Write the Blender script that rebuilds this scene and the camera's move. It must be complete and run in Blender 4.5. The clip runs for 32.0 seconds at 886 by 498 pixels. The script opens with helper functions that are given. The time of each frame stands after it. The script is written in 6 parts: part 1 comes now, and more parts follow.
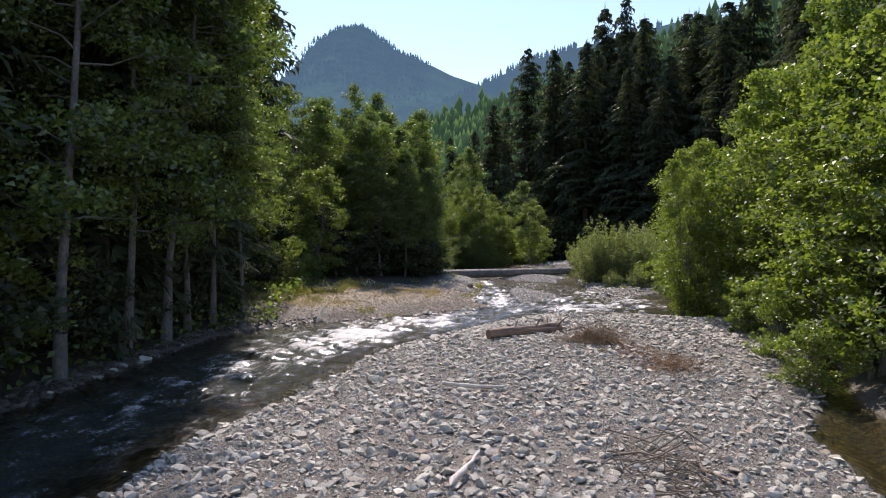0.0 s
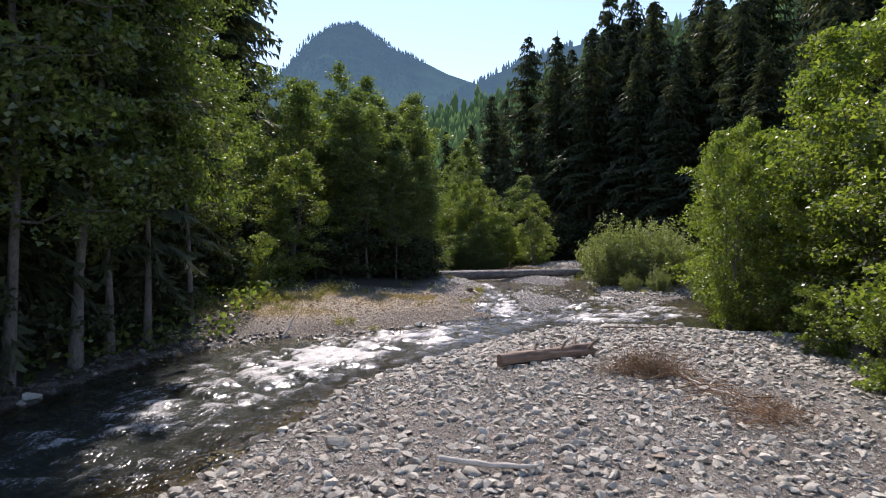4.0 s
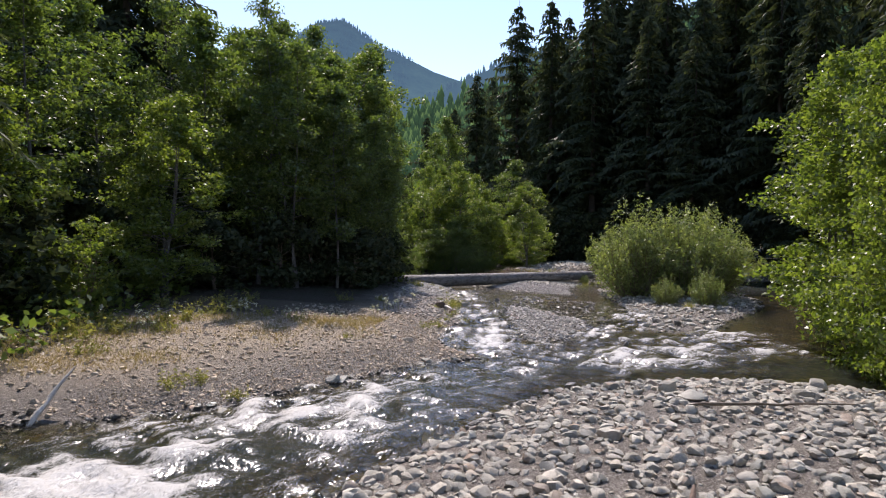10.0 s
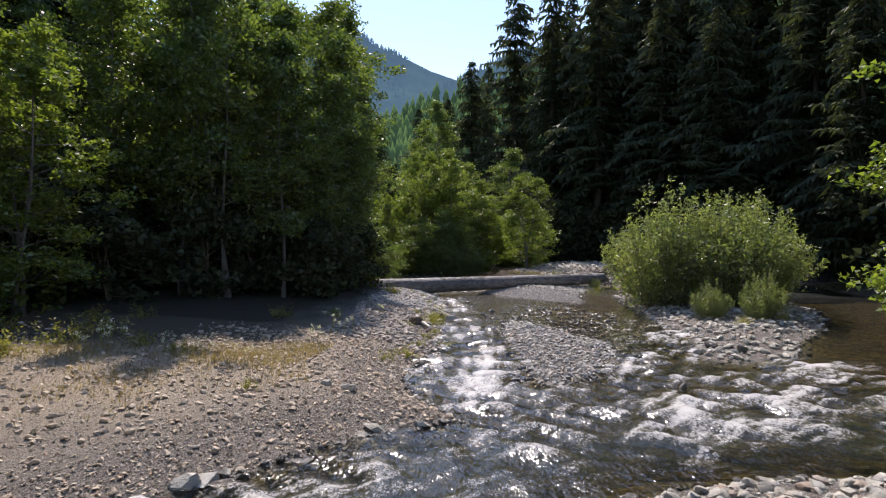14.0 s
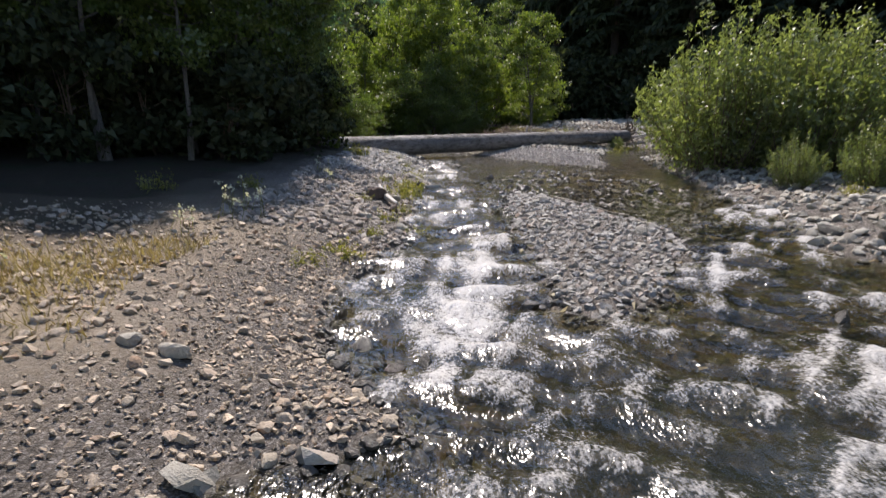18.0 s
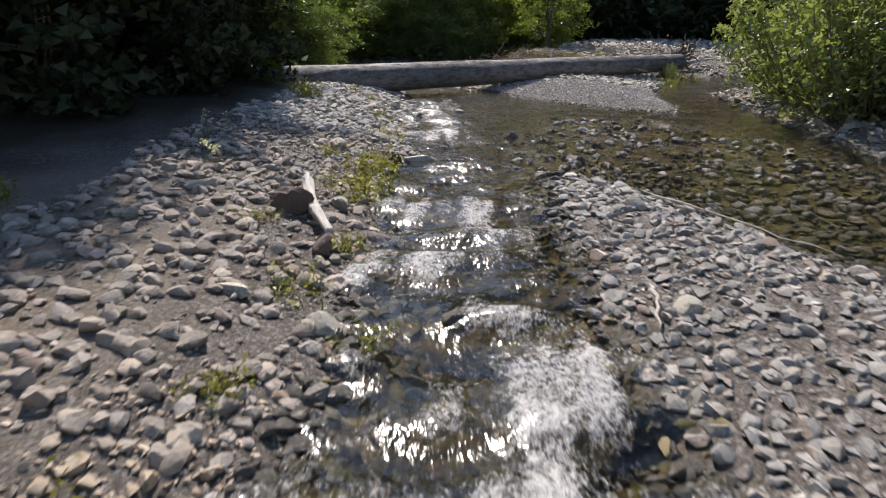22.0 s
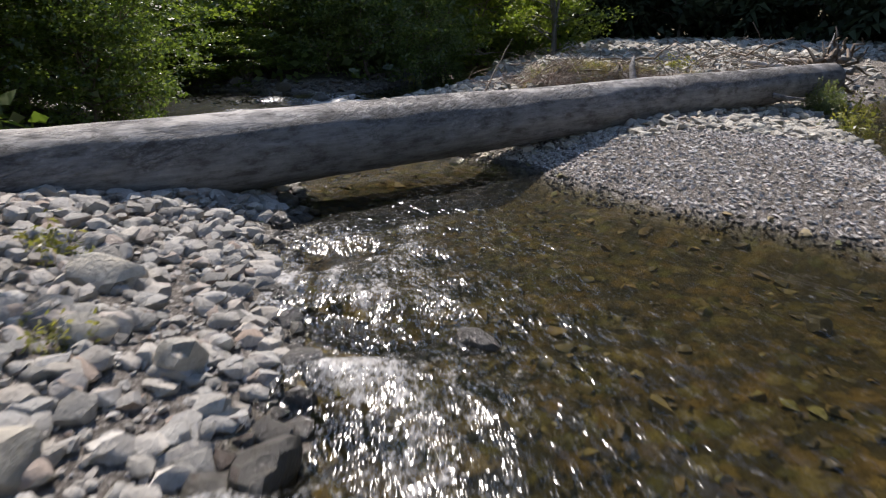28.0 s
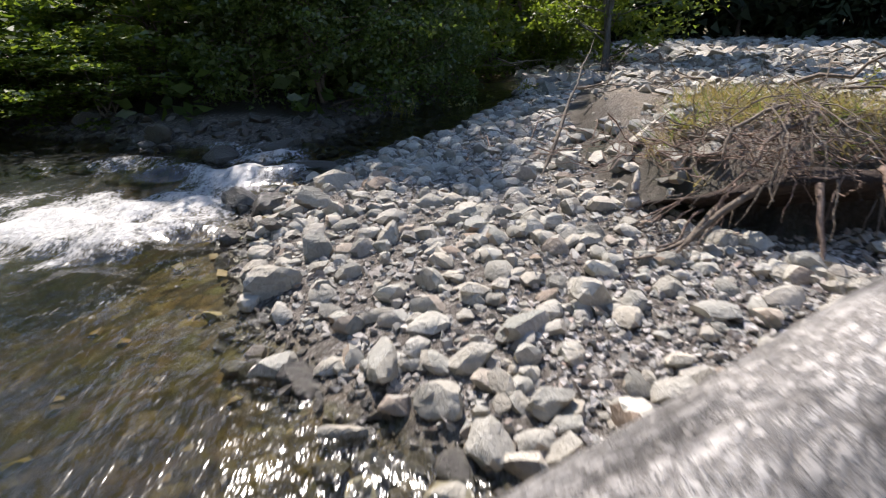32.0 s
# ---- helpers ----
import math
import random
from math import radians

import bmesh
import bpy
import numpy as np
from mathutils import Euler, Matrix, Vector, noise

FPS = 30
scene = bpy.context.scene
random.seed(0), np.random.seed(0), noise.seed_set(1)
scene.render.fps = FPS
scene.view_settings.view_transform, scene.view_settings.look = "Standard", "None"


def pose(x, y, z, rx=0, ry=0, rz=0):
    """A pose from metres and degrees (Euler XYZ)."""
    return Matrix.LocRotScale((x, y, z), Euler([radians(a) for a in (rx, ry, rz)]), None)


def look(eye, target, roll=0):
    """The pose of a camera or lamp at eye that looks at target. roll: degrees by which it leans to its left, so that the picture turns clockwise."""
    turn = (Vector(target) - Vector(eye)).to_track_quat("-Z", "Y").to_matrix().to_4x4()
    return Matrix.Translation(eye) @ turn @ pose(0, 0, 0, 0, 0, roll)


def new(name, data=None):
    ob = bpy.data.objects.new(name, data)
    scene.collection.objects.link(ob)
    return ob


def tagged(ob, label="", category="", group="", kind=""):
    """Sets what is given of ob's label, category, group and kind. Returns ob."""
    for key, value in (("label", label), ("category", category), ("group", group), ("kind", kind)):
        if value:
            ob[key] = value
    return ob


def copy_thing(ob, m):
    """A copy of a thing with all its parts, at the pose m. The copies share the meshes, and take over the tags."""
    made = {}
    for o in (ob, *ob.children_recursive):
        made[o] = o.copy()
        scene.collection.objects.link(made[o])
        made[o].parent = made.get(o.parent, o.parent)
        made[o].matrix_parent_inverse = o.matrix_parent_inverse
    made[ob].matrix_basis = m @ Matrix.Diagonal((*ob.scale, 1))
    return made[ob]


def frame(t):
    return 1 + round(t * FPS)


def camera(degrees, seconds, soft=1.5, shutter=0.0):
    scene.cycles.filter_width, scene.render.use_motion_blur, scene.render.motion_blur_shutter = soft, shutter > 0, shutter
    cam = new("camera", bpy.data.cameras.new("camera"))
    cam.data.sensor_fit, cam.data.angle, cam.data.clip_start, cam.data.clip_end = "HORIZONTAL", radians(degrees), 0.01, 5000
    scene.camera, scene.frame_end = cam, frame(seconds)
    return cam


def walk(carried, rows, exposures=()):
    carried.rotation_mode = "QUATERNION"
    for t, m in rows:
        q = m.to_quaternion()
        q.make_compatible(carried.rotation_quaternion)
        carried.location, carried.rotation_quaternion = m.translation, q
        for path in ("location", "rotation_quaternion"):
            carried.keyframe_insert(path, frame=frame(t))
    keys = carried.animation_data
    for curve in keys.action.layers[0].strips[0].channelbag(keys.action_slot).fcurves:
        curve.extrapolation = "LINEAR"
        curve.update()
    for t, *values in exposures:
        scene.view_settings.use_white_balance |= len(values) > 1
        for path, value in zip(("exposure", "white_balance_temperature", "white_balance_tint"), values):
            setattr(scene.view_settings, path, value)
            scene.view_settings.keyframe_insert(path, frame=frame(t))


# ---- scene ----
cam = camera(68.6, 32.0, 1.1, 0.42)
PATH = [
    (0, (0.000, 0.000, 3.120), (0.000, 2.000, 3.092), 0.80),
    (0.5, (0.000, 0.280, 3.120), (0.000, 2.280, 3.092), 0.80),
    (1, (0.000, 0.680, 3.120), (0.000, 2.680, 3.092), 0.90),
    (1.5, (-0.040, 1.200, 3.080), (-0.040, 3.200, 3.052), 0.90),
    (2, (-0.040, 1.880, 3.080), (-0.040, 3.880, 3.052), 0.90),
    (2.5, (-0.040, 2.560, 3.080), (-0.040, 4.560, 3.052), 0.90),
    (3, (-0.040, 3.320, 3.040), (-0.043, 5.320, 3.009), 0.90),
    (3.5, (-0.040, 4.080, 3.040), (-0.036, 6.080, 3.009), 0.90),
    (5.5, (-0.040, 7.400, 2.960), (0.006, 9.399, 2.929), 1.10),
    (6, (0.040, 8.320, 2.920), (0.089, 10.319, 2.889), 1.10),
    (6.5, (0.200, 9.320, 2.920), (0.249, 11.319, 2.889), 1.10),
    (7, (0.360, 10.280, 2.880), (0.409, 12.279, 2.849), 1.10),
    (7.5, (0.480, 11.200, 2.880), (0.529, 13.199, 2.849), 1.00),
    (8, (0.640, 12.080, 2.880), (0.693, 14.079, 2.845), 1.00),
    (8.5, (0.760, 12.960, 2.840), (0.813, 14.959, 2.805), 1.00),
    (9, (0.880, 13.800, 2.800), (0.933, 15.799, 2.765), 0.90),
    (9.5, (1.000, 14.680, 2.760), (1.053, 16.679, 2.729), 0.90),
    (10, (1.120, 15.520, 2.760), (1.173, 17.519, 2.729), 0.90),
    (10.5, (1.200, 16.320, 2.720), (1.253, 18.319, 2.689), 0.90),
    (11, (1.320, 17.080, 2.680), (1.373, 19.079, 2.649), 0.80),
    (11.5, (1.400, 17.800, 2.680), (1.456, 19.799, 2.649), 0.80),
    (12, (1.480, 18.560, 2.680), (1.536, 20.559, 2.649), 0.90),
    (12.5, (1.560, 19.320, 2.640), (1.620, 21.319, 2.609), 0.90),
    (13, (1.680, 20.040, 2.640), (1.740, 22.039, 2.609), 0.90),
    (13.5, (1.760, 20.760, 2.640), (1.820, 22.759, 2.609), 0.90),
    (14, (1.840, 21.480, 2.600), (1.903, 23.479, 2.569), 0.90),
    (14.5, (1.880, 22.240, 2.560), (1.943, 24.239, 2.529), 0.90),
    (16.5, (2.280, 25.160, 2.240), (2.343, 27.159, 2.250), 0.60),
    (17, (2.360, 25.880, 2.160), (2.428, 27.874, 2.020), 0.60),
    (17.5, (2.400, 26.600, 2.080), (2.472, 28.577, 1.788), 0.61),
    (18, (2.480, 27.280, 2.000), (2.553, 29.230, 1.560), 0.62),
    (18.5, (2.480, 28.000, 1.920), (2.552, 29.912, 1.339), 0.52),
    (19, (2.560, 28.760, 1.920), (2.635, 30.648, 1.266), 0.53),
    (19.5, (2.600, 29.520, 1.920), (2.675, 31.406, 1.259), 0.53),
    (20, (2.640, 30.320, 1.880), (2.715, 32.206, 1.219), 0.53),
    (20.5, (2.720, 31.120, 1.880), (2.799, 33.005, 1.216), 0.64),
    (21, (2.720, 31.960, 1.840), (2.799, 33.845, 1.176), 0.64),
    (21.5, (2.720, 32.800, 1.840), (2.799, 34.686, 1.179), 0.64),
    (22, (2.760, 33.680, 1.840), (2.843, 35.566, 1.179), 0.64),
    (22.5, (2.760, 34.520, 1.800), (2.843, 36.405, 1.136), 0.64),
    (23, (2.800, 35.320, 1.760), (2.885, 37.205, 1.096), 0.53),
    (23.5, (2.800, 36.200, 1.760), (2.889, 38.084, 1.096), 0.64),
    (24, (2.840, 37.080, 1.760), (2.935, 38.964, 1.096), 0.53),
    (24.5, (2.880, 38.000, 1.720), (2.985, 39.884, 1.056), 0.53),
    (25, (2.920, 38.880, 1.720), (3.023, 40.764, 1.056), 0.42),
    (25.5, (2.960, 39.800, 1.680), (3.137, 41.679, 1.019), 0.53),
    (28, (3.161, 44.389, 1.557), (3.381, 46.267, 0.904), 0.03),
    (28.5, (3.226, 45.170, 1.549), (3.445, 47.048, 0.897), -0.07),
    (29, (3.291, 45.951, 1.529), (3.514, 47.828, 0.877), -0.07),
    (29.5, (3.361, 46.719, 1.503), (3.583, 48.599, 0.857), -0.18),
    (30, (3.432, 47.492, 1.495), (3.655, 49.371, 0.846), -0.29),
    (30.5, (3.515, 48.265, 1.482), (3.738, 50.143, 0.832), -0.29),
    (31, (3.591, 49.032, 1.474), (3.817, 50.910, 0.825), -0.29),
    (31.5, (3.647, 49.788, 1.472), (3.876, 51.665, 0.819), -0.29),
    (32, (3.713, 50.525, 1.463), (3.946, 52.402, 0.811), -0.29),
]
EXPOSURES = [(0, 0.62, 6500, 21), (14, 0.65, 6520, 20), (19, 0.62, 6600, 17), (23, 0.56, 6570, 16), (25, 0.55, 6550, 16), (28, 0.60, 6450, 16), (32, 1.03, 6450, 16)]
walk(cam, [(t, look(eye, target, roll)) for t, eye, target, roll in PATH], EXPOSURES)

# ---------- light ----------
SUN_AZ, SUN_EL = 8.0, 49.0          # degrees left of +y, degrees up
world = bpy.data.worlds.new("sky")
scene.world = world
world.use_nodes = True
wn = world.node_tree.nodes
sky = wn.new("ShaderNodeTexSky")
sky.sky_type, sky.sun_disc = "NISHITA", False
sky.sun_elevation, sky.sun_rotation = radians(SUN_EL), radians(-SUN_AZ)
sky.air_density, sky.dust_density, sky.ozone_density = 1.0, 0.15, 1.6
wn["Background"].inputs["Strength"].default_value = 0.148
world.node_tree.links.new(sky.outputs[0], wn["Background"].inputs[0])
sun = new("sun", bpy.data.lights.new("sun", "SUN"))
sun.data.energy, sun.data.angle, sun.data.color = 4.45, radians(0.6), (1.0, 0.935, 0.83)
sun_dir = Vector((-math.sin(radians(SUN_AZ)) * math.cos(radians(SUN_EL)), math.cos(radians(SUN_AZ)) * math.cos(radians(SUN_EL)), math.sin(radians(SUN_EL))))
sun.matrix_world = look((0, 0, 60), Vector((0, 0, 60)) - sun_dir)


# ---------- materials ----------
def material(name):
    m = bpy.data.materials.new(name)
    m.use_nodes = True
    return m, m.node_tree.nodes, m.node_tree.links


def node(nodes, kind, **values):
    n = nodes.new(kind)
    for key, value in values.items():
        n.inputs[key].default_value = value
    return n


def ramp(nodes, links, source, stops):
    n = nodes.new("ShaderNodeValToRGB")
    el = n.color_ramp.elements
    while len(el) < len(stops):
        el.new(0.5)
    for e, (p, c) in zip(el, stops):
        e.position, e.color = p, (*c, 1)
    links.new(source, n.inputs[0])
    return n.outputs[0]


def mixed(nodes, links, fac, a, b, kind="MIX"):
    n = nodes.new("ShaderNodeMix")
    n.data_type, n.blend_type = "RGBA", kind
    for sock, value in ((0, fac), (6, a), (7, b)):
        if isinstance(value, (int, float)):
            n.inputs[sock].default_value = value
        elif isinstance(value, tuple):
            n.inputs[sock].default_value = (*value, 1)
        else:
            links.new(value, n.inputs[sock])
    return n.outputs[2]


def calc(nodes, links, op, a, b=0.0, clamp=False):
    n = nodes.new("ShaderNodeMath")
    n.operation, n.use_clamp = op, clamp
    for k, value in enumerate((a, b)):
        if isinstance(value, (int, float)):
            n.inputs[k].default_value = value
        else:
            links.new(value, n.inputs[k])
    return n.outputs[0]


def noise_tex(nodes, links, scale, detail=4.0, rough=0.55, vector=None):
    n = node(nodes, "ShaderNodeTexNoise", Scale=scale, Detail=detail, Roughness=rough)
    if vector is not None:
        links.new(vector, n.inputs["Vector"])
    return n.outputs["Fac"]


def place_vec(nodes, links, world_space=True, scale=(1, 1, 1)):
    if world_space:
        v = nodes.new("ShaderNodeNewGeometry").outputs["Position"]
    else:
        v = nodes.new("ShaderNodeTexCoord").outputs["Object"]
    m = nodes.new("ShaderNodeMapping")
    m.inputs["Scale"].default_value = scale
    links.new(v, m.inputs[0])
    return m.outputs[0]


def relief(nodes, links, height, strength, distance, after=None):
    n = node(nodes, "ShaderNodeBump", Strength=strength, Distance=distance)
    links.new(height, n.inputs["Height"])
    if after is not None:
        links.new(after, n.inputs["Normal"])
    return n.outputs[0]


def nodes_add(ns, ln, vector, value, amount):
    """A vector shifted by a noise value, to break up straight cells."""
    k = ns.new("ShaderNodeVectorMath")
    k.operation = "ADD"
    s = calc(ns, ln, "MULTIPLY", value, amount)
    ln.new(vector, k.inputs[0])
    ln.new(s, k.inputs[1])
    return k.outputs[0]


def chance(nodes, links):
    """A number for each loose piece: by object, and by island in joined meshes."""
    a = nodes.new("ShaderNodeObjectInfo").outputs["Random"]
    b = nodes.new("ShaderNodeNewGeometry").outputs["Random Per Island"]
    return calc(nodes, links, "FRACT", calc(nodes, links, "ADD", calc(nodes, links, "MULTIPLY", a, 7.31), b))


STONE_STOPS = [(0.0, (0.17, 0.17, 0.17)), (0.12, (0.27, 0.27, 0.265)), (0.32, (0.37, 0.35, 0.33)), (0.48, (0.32, 0.325, 0.33)), (0.6, (0.40, 0.385, 0.37)),
               (0.74, (0.34, 0.34, 0.345)), (0.84, (0.27, 0.215, 0.185)), (0.92, (0.55, 0.54, 0.53)), (1.0, (0.24, 0.25, 0.25))]


def stone_material(name, wet, tint=(1.57, 1.52, 1.35)):
    m, ns, ln = material(name)
    p = ns["Principled BSDF"]
    r = chance(ns, ln)
    base = ramp(ns, ln, r, STONE_STOPS)
    v = place_vec(ns, ln)
    fine, wide = noise_tex(ns, ln, 42.0, 5.0, 0.65, v), noise_tex(ns, ln, 7.0, 3.0, 0.5, v)
    c = mixed(ns, ln, 0.55, base, ramp(ns, ln, fine, [(0.25, (0.45, 0.44, 0.43)), (0.75, (1.0, 0.99, 0.97))]), "MULTIPLY")
    c = mixed(ns, ln, 0.45, c, ramp(ns, ln, wide, [(0.3, (0.62, 0.58, 0.52)), (0.7, (1.0, 1.0, 1.0))]), "MULTIPLY")
    if wet:
        c = mixed(ns, ln, 1.0, c, (0.34, 0.32, 0.28), "MULTIPLY")
    else:
        c = mixed(ns, ln, 1.0, c, tint, "MULTIPLY")
    ln.new(c, p.inputs["Base Color"])
    p.inputs["Roughness"].default_value = 0.28 if wet else 0.86
    ln.new(relief(ns, ln, fine, 0.8, 0.03), p.inputs["Normal"])
    return m


STONE, WET_STONE = stone_material("river_stone", False), stone_material("wet_stone", True)
TAN_STONE = stone_material("tan_dusty_stone", False, (1.85, 1.58, 1.25))
RED_STONE = stone_material("red_brown_stone", False, (0.50, 0.38, 0.33))
EARTH_STONE = stone_material("earthy_grey_stone", False, (1.42, 1.29, 1.14))
CHALKY_STONE = stone_material("pale_gravel_stone", False, (1.85, 1.79, 1.74))
COOL_STONE = stone_material("cool_grey_stone", False, (1.42, 1.39, 1.31))


def bed_material():
    """Stones under water: brown and olive with a skin of algae."""
    m, ns, ln = material("bed_stone")
    p = ns["Principled BSDF"]
    v = place_vec(ns, ln)
    c = ramp(ns, ln, chance(ns, ln), [(0.0, (0.05, 0.045, 0.03)), (0.3, (0.15, 0.11, 0.05)), (0.55, (0.23, 0.16, 0.065)), (0.75, (0.16, 0.16, 0.05)), (0.9, (0.34, 0.29, 0.17)), (1.0, (0.33, 0.20, 0.07))])
    c = mixed(ns, ln, 0.6, c, ramp(ns, ln, noise_tex(ns, ln, 20.0, 5.0, 0.65, v), [(0.3, (0.5, 0.5, 0.45)), (0.7, (1.1, 1.08, 1.0))]), "MULTIPLY")
    ln.new(c, p.inputs["Base Color"])
    p.inputs["Roughness"].default_value = 0.7
    return m


BED_STONE = bed_material()


def ground_material():
    m, ns, ln = material("valley_ground")
    p = ns["Principled BSDF"]
    v = place_vec(ns, ln)
    at = {}
    for key in ("bed", "soil", "dry", "sand"):
        a = ns.new("ShaderNodeAttribute")
        a.attribute_name = key
        at[key] = a.outputs["Fac"]
    vor = node(ns, "ShaderNodeTexVoronoi", Scale=38.0)
    vor2 = node(ns, "ShaderNodeTexVoronoi", Scale=9.0)
    uneven = nodes_add(ns, ln, v, noise_tex(ns, ln, 11.0, 5.0, 0.7, v), 0.22)
    for n in (vor, vor2):
        ln.new(uneven, n.inputs["Vector"])
    cell = ns.new("ShaderNodeSeparateColor")
    ln.new(vor.outputs["Color"], cell.inputs[0])
    cell2 = ns.new("ShaderNodeSeparateColor")
    ln.new(vor2.outputs["Color"], cell2.inputs[0])
    pebble = ramp(ns, ln, cell.outputs[0], [(0.0, (0.18, 0.165, 0.15)), (0.4, (0.32, 0.295, 0.265)), (0.75, (0.43, 0.40, 0.37)), (1.0, (0.60, 0.57, 0.54))])
    gap = ramp(ns, ln, vor.outputs["Distance"], [(0.2, (1.0, 1.0, 1.0)), (0.62, (0.46, 0.43, 0.40))])
    gravel = mixed(ns, ln, 1.0, pebble, gap, "MULTIPLY")
    wide = noise_tex(ns, ln, 0.9, 5.0, 0.6, v)
    gravel = mixed(ns, ln, 0.6, gravel, ramp(ns, ln, wide, [(0.3, (0.62, 0.58, 0.52)), (0.7, (1.1, 1.08, 1.05))]), "MULTIPLY")
    grit = noise_tex(ns, ln, 90.0, 4.0, 0.7, v)
    sandy = ramp(ns, ln, grit, [(0.25, (0.20, 0.175, 0.145)), (0.75, (0.37, 0.335, 0.285))])
    bedc = ramp(ns, ln, cell2.outputs[0], [(0.0, (0.05, 0.045, 0.02)), (0.35, (0.16, 0.12, 0.045)), (0.6, (0.26, 0.175, 0.055)), (0.8, (0.17, 0.17, 0.05)), (1.0, (0.38, 0.30, 0.13))])
    bedc = mixed(ns, ln, 1.0, bedc, ramp(ns, ln, vor2.outputs["Distance"], [(0.25, (1.0, 1.0, 0.95)), (0.75, (0.42, 0.41, 0.38))]), "MULTIPLY")
    bedc = mixed(ns, ln, 0.6, bedc, ramp(ns, ln, noise_tex(ns, ln, 2.2, 4.0, 0.6, v), [(0.3, (0.45, 0.5, 0.4)), (0.7, (1.2, 1.1, 0.9))]), "MULTIPLY")
    litter = ramp(ns, ln, noise_tex(ns, ln, 26.0, 6.0, 0.7, v), [(0.2, (0.018, 0.014, 0.009)), (0.55, (0.055, 0.042, 0.026)), (0.8, (0.11, 0.09, 0.05))])
    moss = noise_tex(ns, ln, 1.7, 4.0, 0.6, v)
    litter = mixed(ns, ln, ramp(ns, ln, moss, [(0.5, (0, 0, 0)), (0.7, (0.7, 0.7, 0.7))]), litter, (0.03, 0.05, 0.014))
    straw = ramp(ns, ln, noise_tex(ns, ln, 38.0, 5.0, 0.7, place_vec(ns, ln, scale=(1, 0.35, 1))), [(0.2, (0.25, 0.195, 0.13)), (0.55, (0.46, 0.37, 0.26)), (0.85, (0.60, 0.50, 0.37))])
    c = mixed(ns, ln, at["sand"], gravel, sandy)
    c = mixed(ns, ln, at["dry"], c, straw)
    # This mask holds forest soil and also tree shade painted as dark litter.
    c = mixed(ns, ln, at["soil"], c, litter)
    c = mixed(ns, ln, at["bed"], c, bedc)
    ln.new(c, p.inputs["Base Color"])
    p.inputs["Roughness"].default_value = 0.9
    b = relief(ns, ln, calc(ns, ln, "SUBTRACT", 1.0, vor.outputs["Distance"]), 1.0, 0.03)
    ln.new(relief(ns, ln, grit, 0.8, 0.02, b), p.inputs["Normal"])
    return m


GROUND = ground_material()


